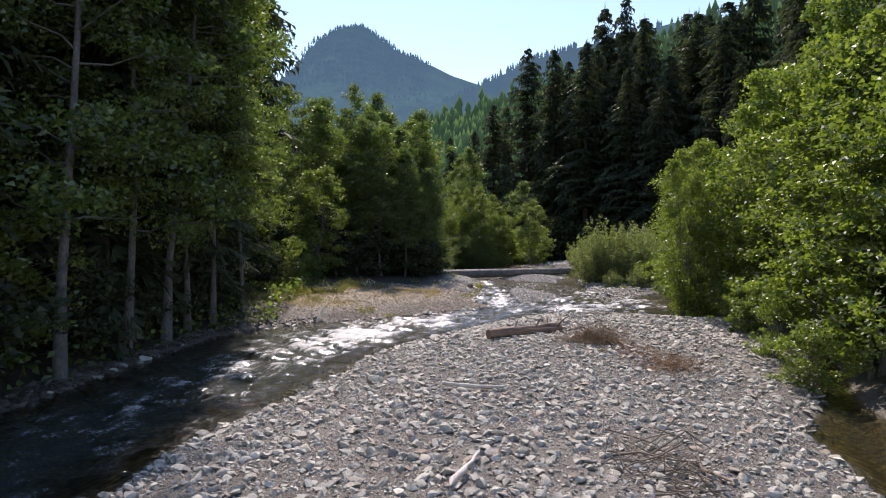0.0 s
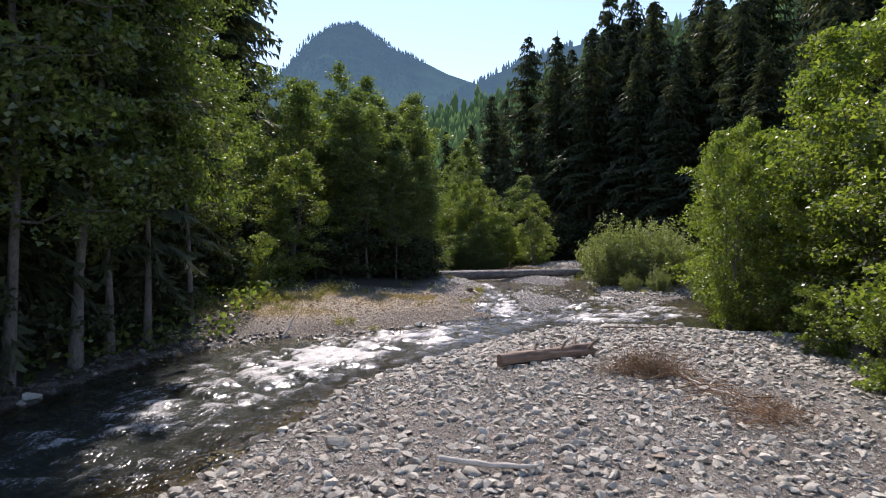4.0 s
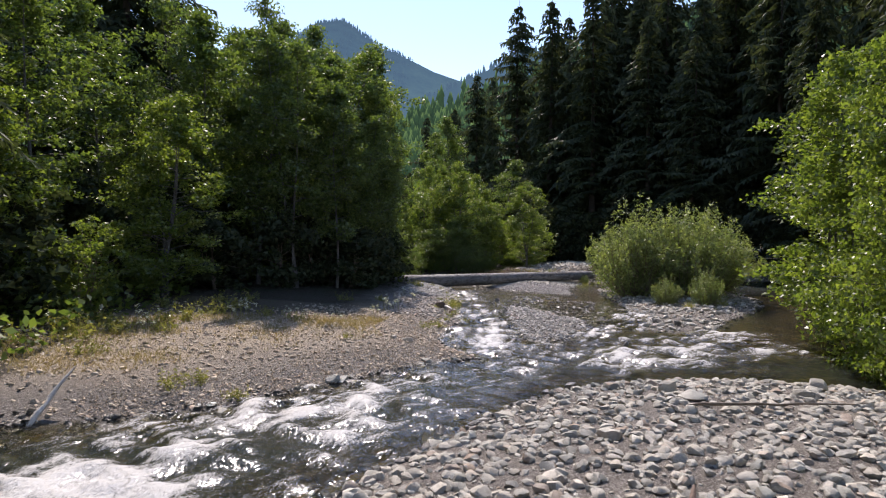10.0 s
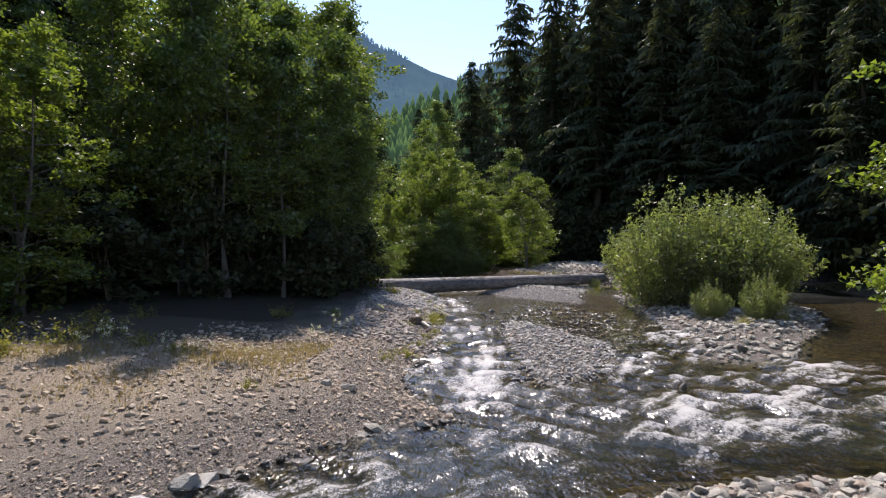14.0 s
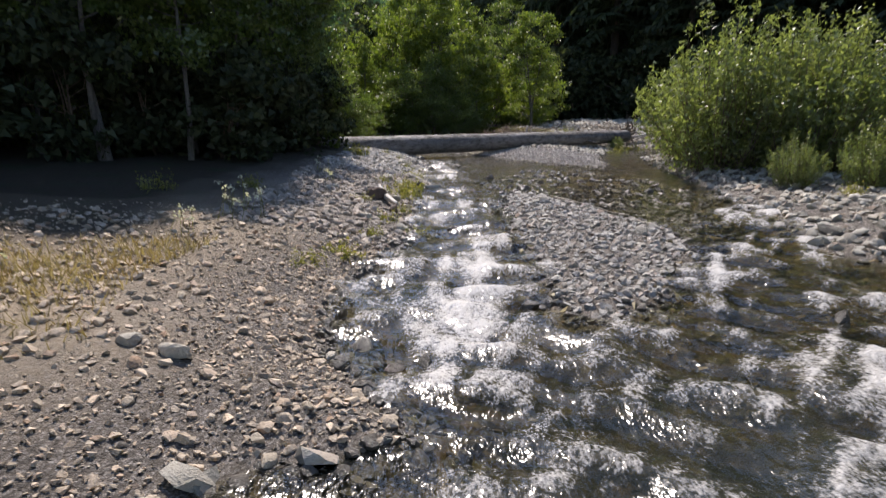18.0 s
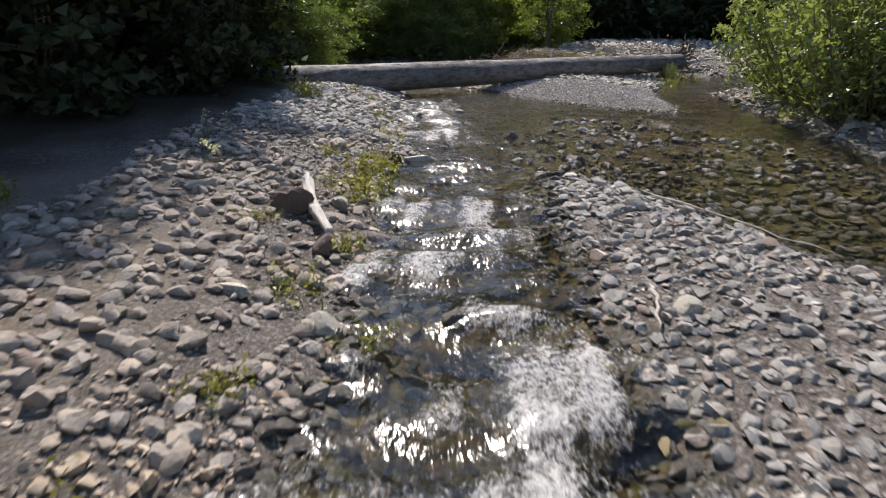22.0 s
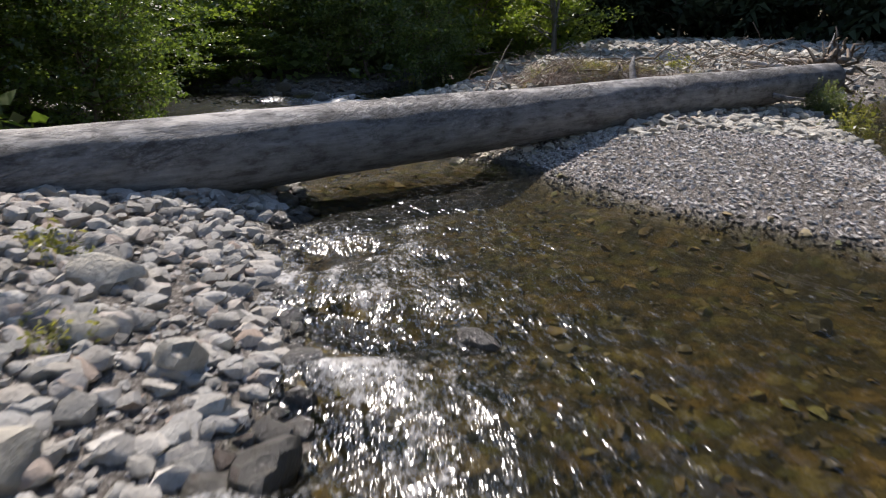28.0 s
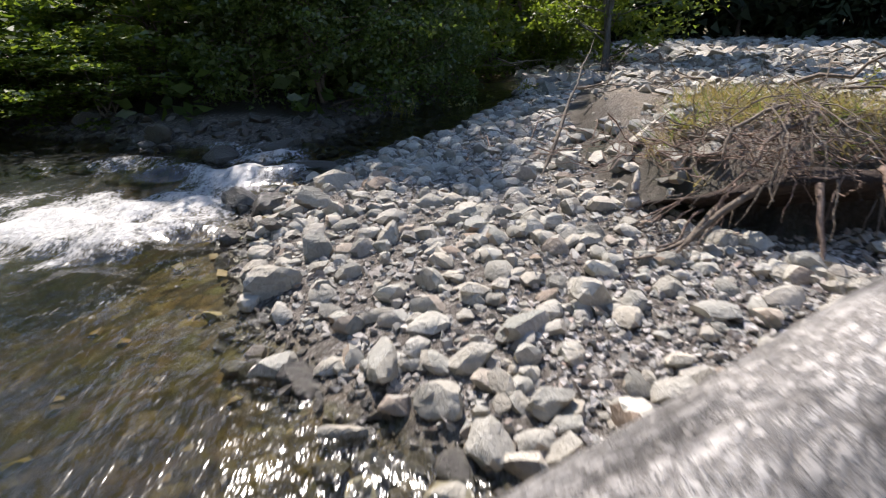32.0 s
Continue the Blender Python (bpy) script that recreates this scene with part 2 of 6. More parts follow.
def water_material():
    """Clear running water: ripples on three scales, a stain that deepens with depth, and white crests in the riffles."""
    m, ns, ln = material("stream_water")
    ns.remove(ns["Principled BSDF"])
    out = ns["Material Output"]
    at = {}
    for key in ("foam", "depth", "chop"):
        a = ns.new("ShaderNodeAttribute")
        a.attribute_name = key
        at[key] = a.outputs["Fac"]
    foam = at["foam"]
    v = place_vec(ns, ln, scale=(1.0, 0.5, 1.0))
    big, small, tiny = noise_tex(ns, ln, 3.2, 2.0, 0.5, v), noise_tex(ns, ln, 13.0, 1.5, 0.5, v), noise_tex(ns, ln, 34.0, 1.0, 0.5, v)
    h = calc(ns, ln, "ADD", calc(ns, ln, "MULTIPLY", big, 0.065), calc(ns, ln, "ADD", calc(ns, ln, "MULTIPLY", small, 0.034), calc(ns, ln, "MULTIPLY", tiny, 0.010)))
    rippled = relief(ns, ln, calc(ns, ln, "MULTIPLY", h, at["chop"]), 1.0, 1.0)
    gloss = node(ns, "ShaderNodeBsdfGlossy", Roughness=0.14)
    ln.new(rippled, gloss.inputs["Normal"])
    clear = ns.new("ShaderNodeBsdfTransparent")
    ln.new(ramp(ns, ln, at["depth"], [(0.02, (0.90, 0.90, 0.84)), (0.16, (0.64, 0.61, 0.46)), (0.34, (0.48, 0.45, 0.33)), (0.65, (0.19, 0.22, 0.20))]), clear.inputs[0])
    fr = node(ns, "ShaderNodeFresnel", IOR=1.33)
    ln.new(rippled, fr.inputs["Normal"])
    body = ns.new("ShaderNodeMixShader")
    ln.new(fr.outputs[0], body.inputs[0])
    milk = ns.new("ShaderNodeBsdfDiffuse")
    milk.inputs[0].default_value = (0.10, 0.12, 0.105, 1)
    deep = ns.new("ShaderNodeMixShader")
    ln.new(ramp(ns, ln, at["depth"], [(0.10, (0.0, 0.0, 0.0)), (0.30, (0.10, 0.10, 0.10)), (0.65, (0.32, 0.32, 0.32))]), deep.inputs[0])
    ln.new(clear.outputs[0], deep.inputs[1])
    ln.new(milk.outputs[0], deep.inputs[2])
    ln.new(deep.outputs[0], body.inputs[1])
    ln.new(gloss.outputs[0], body.inputs[2])
    froth = noise_tex(ns, ln, 15.0, 5.0, 0.68, nodes_add(ns, ln, place_vec(ns, ln, scale=(1.1, 0.8, 1.0)), noise_tex(ns, ln, 2.6, 3.0, 0.6, v), 0.3))
    white = ns.new("ShaderNodeBsdfPrincipled")
    white.inputs["Base Color"].default_value = (0.77, 0.755, 0.73, 1)
    white.inputs["Roughness"].default_value = 0.5
    ln.new(relief(ns, ln, froth, 0.9, 0.06, rippled), white.inputs["Normal"])
    amount = calc(ns, ln, "ADD", foam, calc(ns, ln, "MULTIPLY", calc(ns, ln, "SUBTRACT", froth, 0.5), 1.7))
    lace = noise_tex(ns, ln, 42.0, 3.0, 0.6, place_vec(ns, ln, scale=(1.2, 0.6, 1.0)))
    amount = calc(ns, ln, "ADD", amount, calc(ns, ln, "MULTIPLY", calc(ns, ln, "SUBTRACT", lace, 0.5), 1.3))
    cover = ns.new("ShaderNodeMapRange")
    cover.interpolation_type = "SMOOTHSTEP"
    for key, value in (("From Min", 0.20), ("From Max", 1.1), ("To Min", 0.0), ("To Max", 0.74)):
        cover.inputs[key].default_value = value
    ln.new(amount, cover.inputs["Value"])
    mix = ns.new("ShaderNodeMixShader")
    ln.new(cover.outputs[0], mix.inputs[0])
    ln.new(body.outputs[0], mix.inputs[1])
    ln.new(white.outputs[0], mix.inputs[2])
    ln.new(mix.outputs[0], out.inputs[0])
    return m


WATER = water_material()


def leaf_material(name, dark, mid, light, through_share=0.42, gloss=0.06):
    m, ns, ln = material(name)
    ns.remove(ns["Principled BSDF"])
    r = chance(ns, ln)
    v = place_vec(ns, ln)
    c = ramp(ns, ln, r, [(0.0, dark), (0.5, mid), (1.0, light)])
    c = mixed(ns, ln, 0.5, c, ramp(ns, ln, noise_tex(ns, ln, 0.8, 3.0, 0.5, v), [(0.3, (0.65, 0.75, 0.6)), (0.7, (1.25, 1.15, 1.0))]), "MULTIPLY")
    d, t, g = ns.new("ShaderNodeBsdfDiffuse"), ns.new("ShaderNodeBsdfTranslucent"), node(ns, "ShaderNodeBsdfGlossy", Roughness=0.42)
    ln.new(c, d.inputs[0])
    ln.new(mixed(ns, ln, 1.0, c, (1.46, 1.5, 0.75), "MULTIPLY"), t.inputs[0])
    a, b = ns.new("ShaderNodeMixShader"), ns.new("ShaderNodeMixShader")
    a.inputs[0].default_value, b.inputs[0].default_value = through_share, gloss
    ln.new(d.outputs[0], a.inputs[1])
    ln.new(t.outputs[0], a.inputs[2])
    ln.new(a.outputs[0], b.inputs[1])
    ln.new(g.outputs[0], b.inputs[2])
    ln.new(b.outputs[0], ns["Material Output"].inputs[0])
    return m


ALDER = leaf_material("alder_leaf", (0.056, 0.089, 0.021), (0.098, 0.146, 0.034), (0.155, 0.205, 0.052), 0.52)
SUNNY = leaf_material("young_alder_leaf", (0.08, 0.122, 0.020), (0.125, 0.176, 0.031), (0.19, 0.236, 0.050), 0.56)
WILLOW = leaf_material("willow_leaf", (0.13, 0.165, 0.065), (0.185, 0.225, 0.09), (0.26, 0.30, 0.14), 0.5)
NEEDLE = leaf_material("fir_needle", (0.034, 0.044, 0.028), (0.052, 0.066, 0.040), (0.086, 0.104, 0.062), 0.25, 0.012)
HERB = leaf_material("riverside_herb", (0.14, 0.15, 0.035), (0.24, 0.24, 0.065), (0.37, 0.34, 0.13), 0.4)
STRAW = leaf_material("dry_grass", (0.22, 0.165, 0.095), (0.32, 0.25, 0.15), (0.42, 0.35, 0.23), 0.3, 0.03)
RUST = leaf_material("dead_twig_rust", (0.17, 0.10, 0.065), (0.30, 0.19, 0.125), (0.42, 0.30, 0.21), 0.15, 0.02)


def wood_material(name, dark, light, length_axis=(0.6, 9.0, 9.0), rough=0.8, depth=0.02, object_space=True):
    m, ns, ln = material(name)
    p = ns["Principled BSDF"]
    v = place_vec(ns, ln, not object_space, length_axis)
    grain = noise_tex(ns, ln, 3.0, 7.0, 0.68, v)
    stain = noise_tex(ns, ln, 1.6, 4.0, 0.6, place_vec(ns, ln))
    c = ramp(ns, ln, grain, [(0.25, dark), (0.7, light)])
    c = mixed(ns, ln, 0.65, c, ramp(ns, ln, stain, [(0.3, (0.5, 0.46, 0.42)), (0.65, (1.1, 1.08, 1.06))]), "MULTIPLY")
    ln.new(c, p.inputs["Base Color"])
    p.inputs["Roughness"].default_value = rough
    ln.new(relief(ns, ln, grain, 0.8, depth), p.inputs["Normal"])
    return m


def log_material():
    """Barkless old trunk: long grain, crossed by a net of drying checks in patches."""
    m, ns, ln = material("weathered_log_wood")
    p = ns["Principled BSDF"]
    v = place_vec(ns, ln, False, (1.0, 1.0, 1.0))
    grain = noise_tex(ns, ln, 5.0, 7.0, 0.7, place_vec(ns, ln, False, (0.5, 5.0, 5.0)))
    blotch = noise_tex(ns, ln, 2.3, 6.0, 0.65, v)
    net = node(ns, "ShaderNodeTexVoronoi", Scale=21.0)
    net.feature = "DISTANCE_TO_EDGE"
    warp = nodes_add(ns, ln, place_vec(ns, ln, False, (0.42, 1.3, 1.3)), noise_tex(ns, ln, 7.0, 5.0, 0.75, v), 0.26)
    ln.new(warp, net.inputs["Vector"])
    crack = ramp(ns, ln, net.outputs["Distance"], [(0.0, (0, 0, 0)), (0.2, (1, 1, 1))])
    patch = ramp(ns, ln, noise_tex(ns, ln, 1.1, 4.0, 0.6, place_vec(ns, ln, False, (0.6, 1.6, 1.6))), [(0.40, (0, 0, 0)), (0.52, (1.0, 1.0, 1.0))])
    xyz = ns.new("ShaderNodeSeparateXYZ")
    ln.new(v, xyz.inputs[0])
    upper = ramp(ns, ln, calc(ns, ln, "ADD", xyz.outputs[2], calc(ns, ln, "MULTIPLY", calc(ns, ln, "SUBTRACT", blotch, 0.5), 0.5)), [(0.20, (0, 0, 0)), (0.32, (1, 1, 1))])
    flank = ramp(ns, ln, calc(ns, ln, "ADD", xyz.outputs[2], calc(ns, ln, "MULTIPLY", calc(ns, ln, "SUBTRACT", blotch, 0.5), 0.9)), [(0.02, (0, 0, 0)), (0.16, (1, 1, 1))])
    patch = mixed(ns, ln, 1.0, patch, flank, "MULTIPLY")
    c = ramp(ns, ln, grain, [(0.25, (0.12, 0.117, 0.115)), (0.7, (0.25, 0.245, 0.24))])
    c = mixed(ns, ln, 0.6, c, ramp(ns, ln, blotch, [(0.3, (0.5, 0.46, 0.42)), (0.62, (1.1, 1.08, 1.06))]), "MULTIPLY")
    pits = noise_tex(ns, ln, 9.0, 5.0, 0.7, place_vec(ns, ln, False, (0.45, 1.2, 1.2)))
    c = mixed(ns, ln, 0.8, c, ramp(ns, ln, pits, [(0.36, (0.35, 0.32, 0.29)), (0.5, (1.0, 1.0, 1.0)), (0.66, (1.35, 1.34, 1.32))]), "MULTIPLY")
    plates = noise_tex(ns, ln, 3.4, 5.0, 0.62, place_vec(ns, ln, False, (0.7, 1.5, 1.5)))
    # Sunlight on the log's top, painted as paler plates on its upper side.
    sunlit_top = mixed(ns, ln, 1.0, upper, ramp(ns, ln, plates, [(0.42, (0.12, 0.12, 0.12)), (0.5, (1, 1, 1))]), "MULTIPLY")
    c = mixed(ns, ln, sunlit_top, c, mixed(ns, ln, 0.6, (0.46, 0.44, 0.415), ramp(ns, ln, grain, [(0.3, (0.7, 0.68, 0.66)), (0.7, (1.05, 1.04, 1.02))]), "MULTIPLY"))
    checks = mixed(ns, ln, patch, (0.75, 0.75, 0.75), crack)
    c = mixed(ns, ln, 0.55, c, ramp(ns, ln, checks, [(0.0, (0.25, 0.21, 0.18)), (0.75, (0.9, 0.9, 0.9)), (1.0, (1.3, 1.28, 1.25))]), "MULTIPLY")
    ln.new(c, p.inputs["Base Color"])
    p.inputs["Roughness"].default_value = 0.85
    b = relief(ns, ln, pits, 0.7, 0.02, relief(ns, ln, checks, 0.7, 0.025))
    ln.new(relief(ns, ln, blotch, 0.6, 0.04, relief(ns, ln, grain, 0.5, 0.015, b)), p.inputs["Normal"])
    return m


LOG_WOOD = log_material()
OLD_GREY = wood_material("grey_driftwood", (0.17, 0.15, 0.13), (0.43, 0.40, 0.365), (0.7, 7.0, 7.0), 0.82, 0.03)
WHITE_WOOD = wood_material("bleached_driftwood", (0.42, 0.38, 0.34), (0.82, 0.79, 0.75), (0.8, 8.0, 8.0), 0.8, 0.03)
DRIFT = wood_material("driftwood", (0.115, 0.07, 0.048), (0.33, 0.235, 0.18), (0.8, 8.0, 8.0))
PALE = wood_material("pale_stick_wood", (0.42, 0.38, 0.33), (0.68, 0.63, 0.57), (2, 9, 9))
BARK = wood_material("fir_bark", (0.035, 0.027, 0.022), (0.10, 0.08, 0.065), (9, 9, 1.2), 0.9)
ALDER_BARK = wood_material("alder_bark", (0.05, 0.047, 0.043), (0.20, 0.19, 0.175), (6, 6, 2.5), 0.85)
TWIG = wood_material("grey_brown_twig", (0.09, 0.065, 0.045), (0.26, 0.21, 0.16), (5, 5, 5), 0.85)
DARK_SOIL = wood_material("root_soil", (0.025, 0.017, 0.012), (0.09, 0.06, 0.045), (8, 8, 8), 0.95, 0.05)


def far_forest_material(name, dark, light, haze_glow):
    """Far slopes: forest colour with an emitted glow standing in for daylight the air scatters."""
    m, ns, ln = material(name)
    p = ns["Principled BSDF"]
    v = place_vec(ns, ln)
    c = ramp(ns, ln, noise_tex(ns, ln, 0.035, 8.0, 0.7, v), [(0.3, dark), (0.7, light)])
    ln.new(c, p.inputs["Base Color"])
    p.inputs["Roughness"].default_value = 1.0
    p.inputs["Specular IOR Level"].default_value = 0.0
    p.inputs["Emission Color"].default_value = (*haze_glow, 1)
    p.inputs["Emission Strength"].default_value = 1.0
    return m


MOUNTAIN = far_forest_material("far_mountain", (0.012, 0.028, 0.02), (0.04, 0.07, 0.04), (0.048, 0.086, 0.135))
# Nearer slopes and their conifers get the same emitted haze glow, fainter.
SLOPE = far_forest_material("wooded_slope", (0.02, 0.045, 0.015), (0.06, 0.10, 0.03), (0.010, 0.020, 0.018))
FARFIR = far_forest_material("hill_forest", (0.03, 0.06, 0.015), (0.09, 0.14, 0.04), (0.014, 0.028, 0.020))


# ---------- helpers of this place ----------
RNG = np.random.default_rng(11)


def lattice(seed, n=256):
    return np.random.default_rng(seed).random((n, n))


LAT = [lattice(s) for s in range(6)]


def vnoise(x, y, k=0):
    """Smooth value noise, 0 to 1, of unit cell size."""
    g = LAT[k % 6]
    i, j = np.floor(x).astype(int), np.floor(y).astype(int)
    u, w = x - i, y - j
    u, w = u * u * (3 - 2 * u), w * w * (3 - 2 * w)
    i0, i1, j0, j1 = i % 256, (i + 1) % 256, j % 256, (j + 1) % 256
    return (g[i0, j0] * (1 - u) + g[i1, j0] * u) * (1 - w) + (g[i0, j1] * (1 - u) + g[i1, j1] * u) * w


def fbm(x, y, octaves=4, k=0):
    s, a, total = 0.0, 1.0, 0.0
    for o in range(octaves):
        s = s + a * vnoise(x * 2**o + 17.3 * o, y * 2**o + 5.1 * o, k + o)
        total += a
        a *= 0.5
    return s / total


def side(px, py, poly):
    """Signed distance to a polygon, positive inside."""
    p = np.array(poly, float)
    d2, inside = np.full(px.shape, 1e18), np.zeros(px.shape, bool)
    for (ax, ay), (bx, by) in zip(p, np.roll(p, -1, 0)):
        ex, ey = bx - ax, by - ay
        t = np.clip(((px - ax) * ex + (py - ay) * ey) / (ex * ex + ey * ey), 0, 1)
        d2 = np.minimum(d2, (px - ax - t * ex) ** 2 + (py - ay - t * ey) ** 2)
        if ey:
            cross = ((ay > py) != (by > py)) & (px < ex * (py - ay) / ey + ax)
            inside ^= cross
    return np.where(inside, 1, -1) * np.sqrt(d2)


def along(px, py, line):
    """Distance to a polyline."""
    d2 = np.full(np.shape(px), 1e18)
    for (ax, ay), (bx, by) in zip(line, line[1:]):
        ex, ey = bx - ax, by - ay
        t = np.clip(((px - ax) * ex + (py - ay) * ey) / (ex * ex + ey * ey), 0, 1)
        d2 = np.minimum(d2, (px - ax - t * ex) ** 2 + (py - ay - t * ey) ** 2)
    return np.sqrt(d2)


def mesh_of(name, verts, faces, mat, smooth=False, attrs=None, crease=0):
    """A mesh from arrays; faces all of one size."""
    verts, faces = np.asarray(verts, np.float32), np.asarray(faces, np.int32)
    me = bpy.data.meshes.new(name)
    k = faces.shape[1]
    me.vertices.add(len(verts))
    me.vertices.foreach_set("co", verts.ravel())
    me.loops.add(faces.size)
    me.loops.foreach_set("vertex_index", faces.ravel())
    me.polygons.add(len(faces))
    me.polygons.foreach_set("loop_start", np.arange(0, faces.size, k, dtype=np.int32))
    me.polygons.foreach_set("loop_total", np.full(len(faces), k, np.int32))
    if smooth:
        me.polygons.foreach_set("use_smooth", np.ones(len(faces), bool))
    for key, values in (attrs or {}).items():
        me.attributes.new(key, "FLOAT", "POINT").data.foreach_set("value", np.asarray(values, np.float32).ravel())
    me.materials.append(mat)
    me.update(calc_edges=True)
    me.validate()
    if crease:
        me.set_sharp_from_angle(angle=radians(crease))
    return me


def part_of(name, mesh, parent, label=""):
    ob = new(name, mesh)
    ob.parent = parent
    return tagged(ob, label)


def thing(name, label, category, where=(0, 0, 0), turn=0.0, size=1.0, group="", kind=""):
    """An empty at a thing's base, which parents its parts."""
    ob = new(name)
    ob.matrix_world = pose(*where, 0, 0, turn) @ Matrix.Scale(size, 4)
    return tagged(ob, label, category, group, kind)


# ---------- the lie of the land ----------
def water_level(y):
    return np.interp(y, [-20, 10, 23, 32, 38, 42, 50, 55.5, 57.5, 80], [-0.9, -0.5, -0.28, -0.1, 0.02, 0.07, 0.10, 0.13, 0.28, 0.5])


NEAR_BAR = [(-7, -30), (-5.2, 4), (-4.7, 8.9), (-4.4, 11.5), (-3.6, 13.4), (-2.9, 15.8), (-2.3, 18.4), (-1.2, 21.2), (-0.2, 22.8), (0.7, 24), (1.75, 25.6), (2.4, 26.7), (3.5, 27.9),
            (4.8, 28.7), (6.4, 29.0), (8.2, 28.9), (10.9, 27.9), (13.2, 27.4), (13.5, 25), (10.9, 19), (8.6, 14.5), (7.0, 12.2), (6.5, 9.5), (6.3, 3), (6, -30)]
LEFT_BANK = [(-90, -40), (-9.8, -40), (-9.0, 6), (-8.6, 14), (-8.2, 19), (-7.6, 22.5), (-6.3, 24.4), (-5.2, 25.5), (-3.3, 26.2), (-2.2, 27), (-1, 28.2), (0.2, 29.5), (1.3, 30.4), (2.5, 31.1),
             (2.2, 31.7), (1.7, 32.6), (1.55, 33.6), (1.9, 35.1), (2.3, 36.8), (2.45, 39.3), (2.4, 41.8), (2.75, 42.6), (2.55, 44.0), (2.75, 46.3), (2.75, 47.2), (2.45, 48.6), (2.6, 49.6),
             (2.3, 51.0), (1.5, 51.6), (0.7, 52.8), (0.3, 54.2), (-0.6, 55.6), (-2.2, 56.6), (-3.4, 57.6), (-3.2, 58.9), (-1.6, 59.2), (0.2, 58.6), (1.7, 57.6), (2.6, 57.5), (3.4, 57.9), (4.4, 60), (5.8, 66), (9, 76), (12, 90), (-90, 90)]
MID_BAR = [(4.4, 41.6), (4.2, 40.4), (4.05, 38.4), (3.92, 36), (3.92, 34.7), (3.95, 33.6), (4.25, 33.1), (5.2, 34), (5.8, 34.9), (6.6, 36.6), (6.4, 38.2), (5.7, 39.4), (5.2, 40.8)]
SHOAL = [(5.4, 40.4), (6.0, 38.8), (6.7, 37.0), (7.6, 38.6), (8.4, 41.0), (8.3, 44.0), (7.0, 46.2), (5.4, 45.6), (4.6, 43.6), (4.6, 41.8)]
LOG_BAR = [(4.75, 51.1), (5.2, 49.9), (5.8, 49), (6.6, 48.2), (8.0, 46.8), (8.5, 47.6), (8.8, 49.4), (9.1, 51), (9.7, 53), (11.2, 55), (14, 56.5), (22, 58), (60, 62), (90, 90), (14, 90), (10.5, 76), (7.6, 67),
           (6.2, 61), (4.9, 58.3), (3.7, 56.9), (3.2, 56.3), (2.75, 55.6), (2.95, 54.4), (3.15, 53.4), (3.55, 52.6), (4.2, 51.9)]
RIGHT_BAR = [(8.3, 36), (8.8, 35.2), (10.5, 36), (12.1, 38.4), (14.6, 41.6), (17, 46), (18, 52), (14, 54), (10.7, 51), (9.9, 47), (9.4, 43), (8.8, 38.5)]
RIGHT_BANK = [(8.6, -40), (8.0, 6), (8.4, 11), (9.3, 14.2), (11.3, 18.5), (12.6, 22), (13.4, 26.5), (14, 30.8), (16, 34.5), (19.5, 39), (22.5, 47), (24.5, 56), (90, 58), (90, -40)]
LANDS = [(NEAR_BAR, 0.78, 3.6), (LEFT_BANK, 0.85, 3.0), (MID_BAR, 0.15, 1.1), (LOG_BAR, 0.54, 2.8), (RIGHT_BAR, 0.35, 1.8), (RIGHT_BANK, 1.0, 2.2)]
RIFFLES = [  # (line, half width, strength): where the water runs white
    ([(3.1, 39.6), (3.05, 37.5), (2.95, 35.6)], 0.85, 0.72),
    ([(2.95, 35.6), (2.9, 34.6), (3.0, 33), (3.9, 31.7)], 1.15, 1.0),
    ([(3.3, 43.5), (3.15, 41.5), (3.1, 39.4)], 0.75, 0.45),
    ([(4.2, 31.0), (2.5, 29.6), (0.5, 28.0)], 1.1, 0.6),
    ([(10.0, 40.6), (9.0, 38.6), (7.6, 36.6), (6.7, 35.0), (6.2, 33.6)], 1.1, 0.92),
    ([(10.3, 34.6), (8.0, 33.2), (6.6, 32.2), (5.4, 30.9)], 1.15, 0.98),
    ([(10.5, 32.6), (9.2, 32.0), (7.4, 31.0)], 0.8, 0.95),
    ([(4.2, 33.0), (3.4, 32.6), (3.0, 31.9)], 0.5, 0.8),
    ([(-0.2, 27.0), (-1.8, 25.2), (-3.0, 23.2), (-4.0, 21.0)], 1.45, 1.15),
    ([(-4.0, 21.0), (-5.2, 18.0)], 1.4, 0.7),
    ([(-5.2, 17.0), (-6.0, 13.0), (-7.0, 9.0)], 1.5, 0.5),
    ([(2.9, 57.0), (2.5, 56.3), (2.1, 55.6), (1.6, 54.9)], 0.72, 1.35),
    ([(2.3, 56.8), (1.2, 57.0)], 0.4, 0.95),
    # Partly foam, partly sun glitter painted as white along the shallow run.
    ([(2.95, 43.8), (2.9, 45.5), (2.95, 47.4), (3.0, 48.7)], 0.62, 0.66),
    ([(7.6, 47.5), (6.6, 44.0), (7.2, 42.8)], 1.2, 0.25),
]


TERRACE = [(5.4, 55.2), (5.42, 54.35), (5.6, 53.85), (5.9, 53.5), (6.5, 53.45), (7.2, 53.8), (8.4, 54.6), (10.4, 55.9), (13, 57.5), (13, 62), (7.5, 61), (6.0, 57.5)]


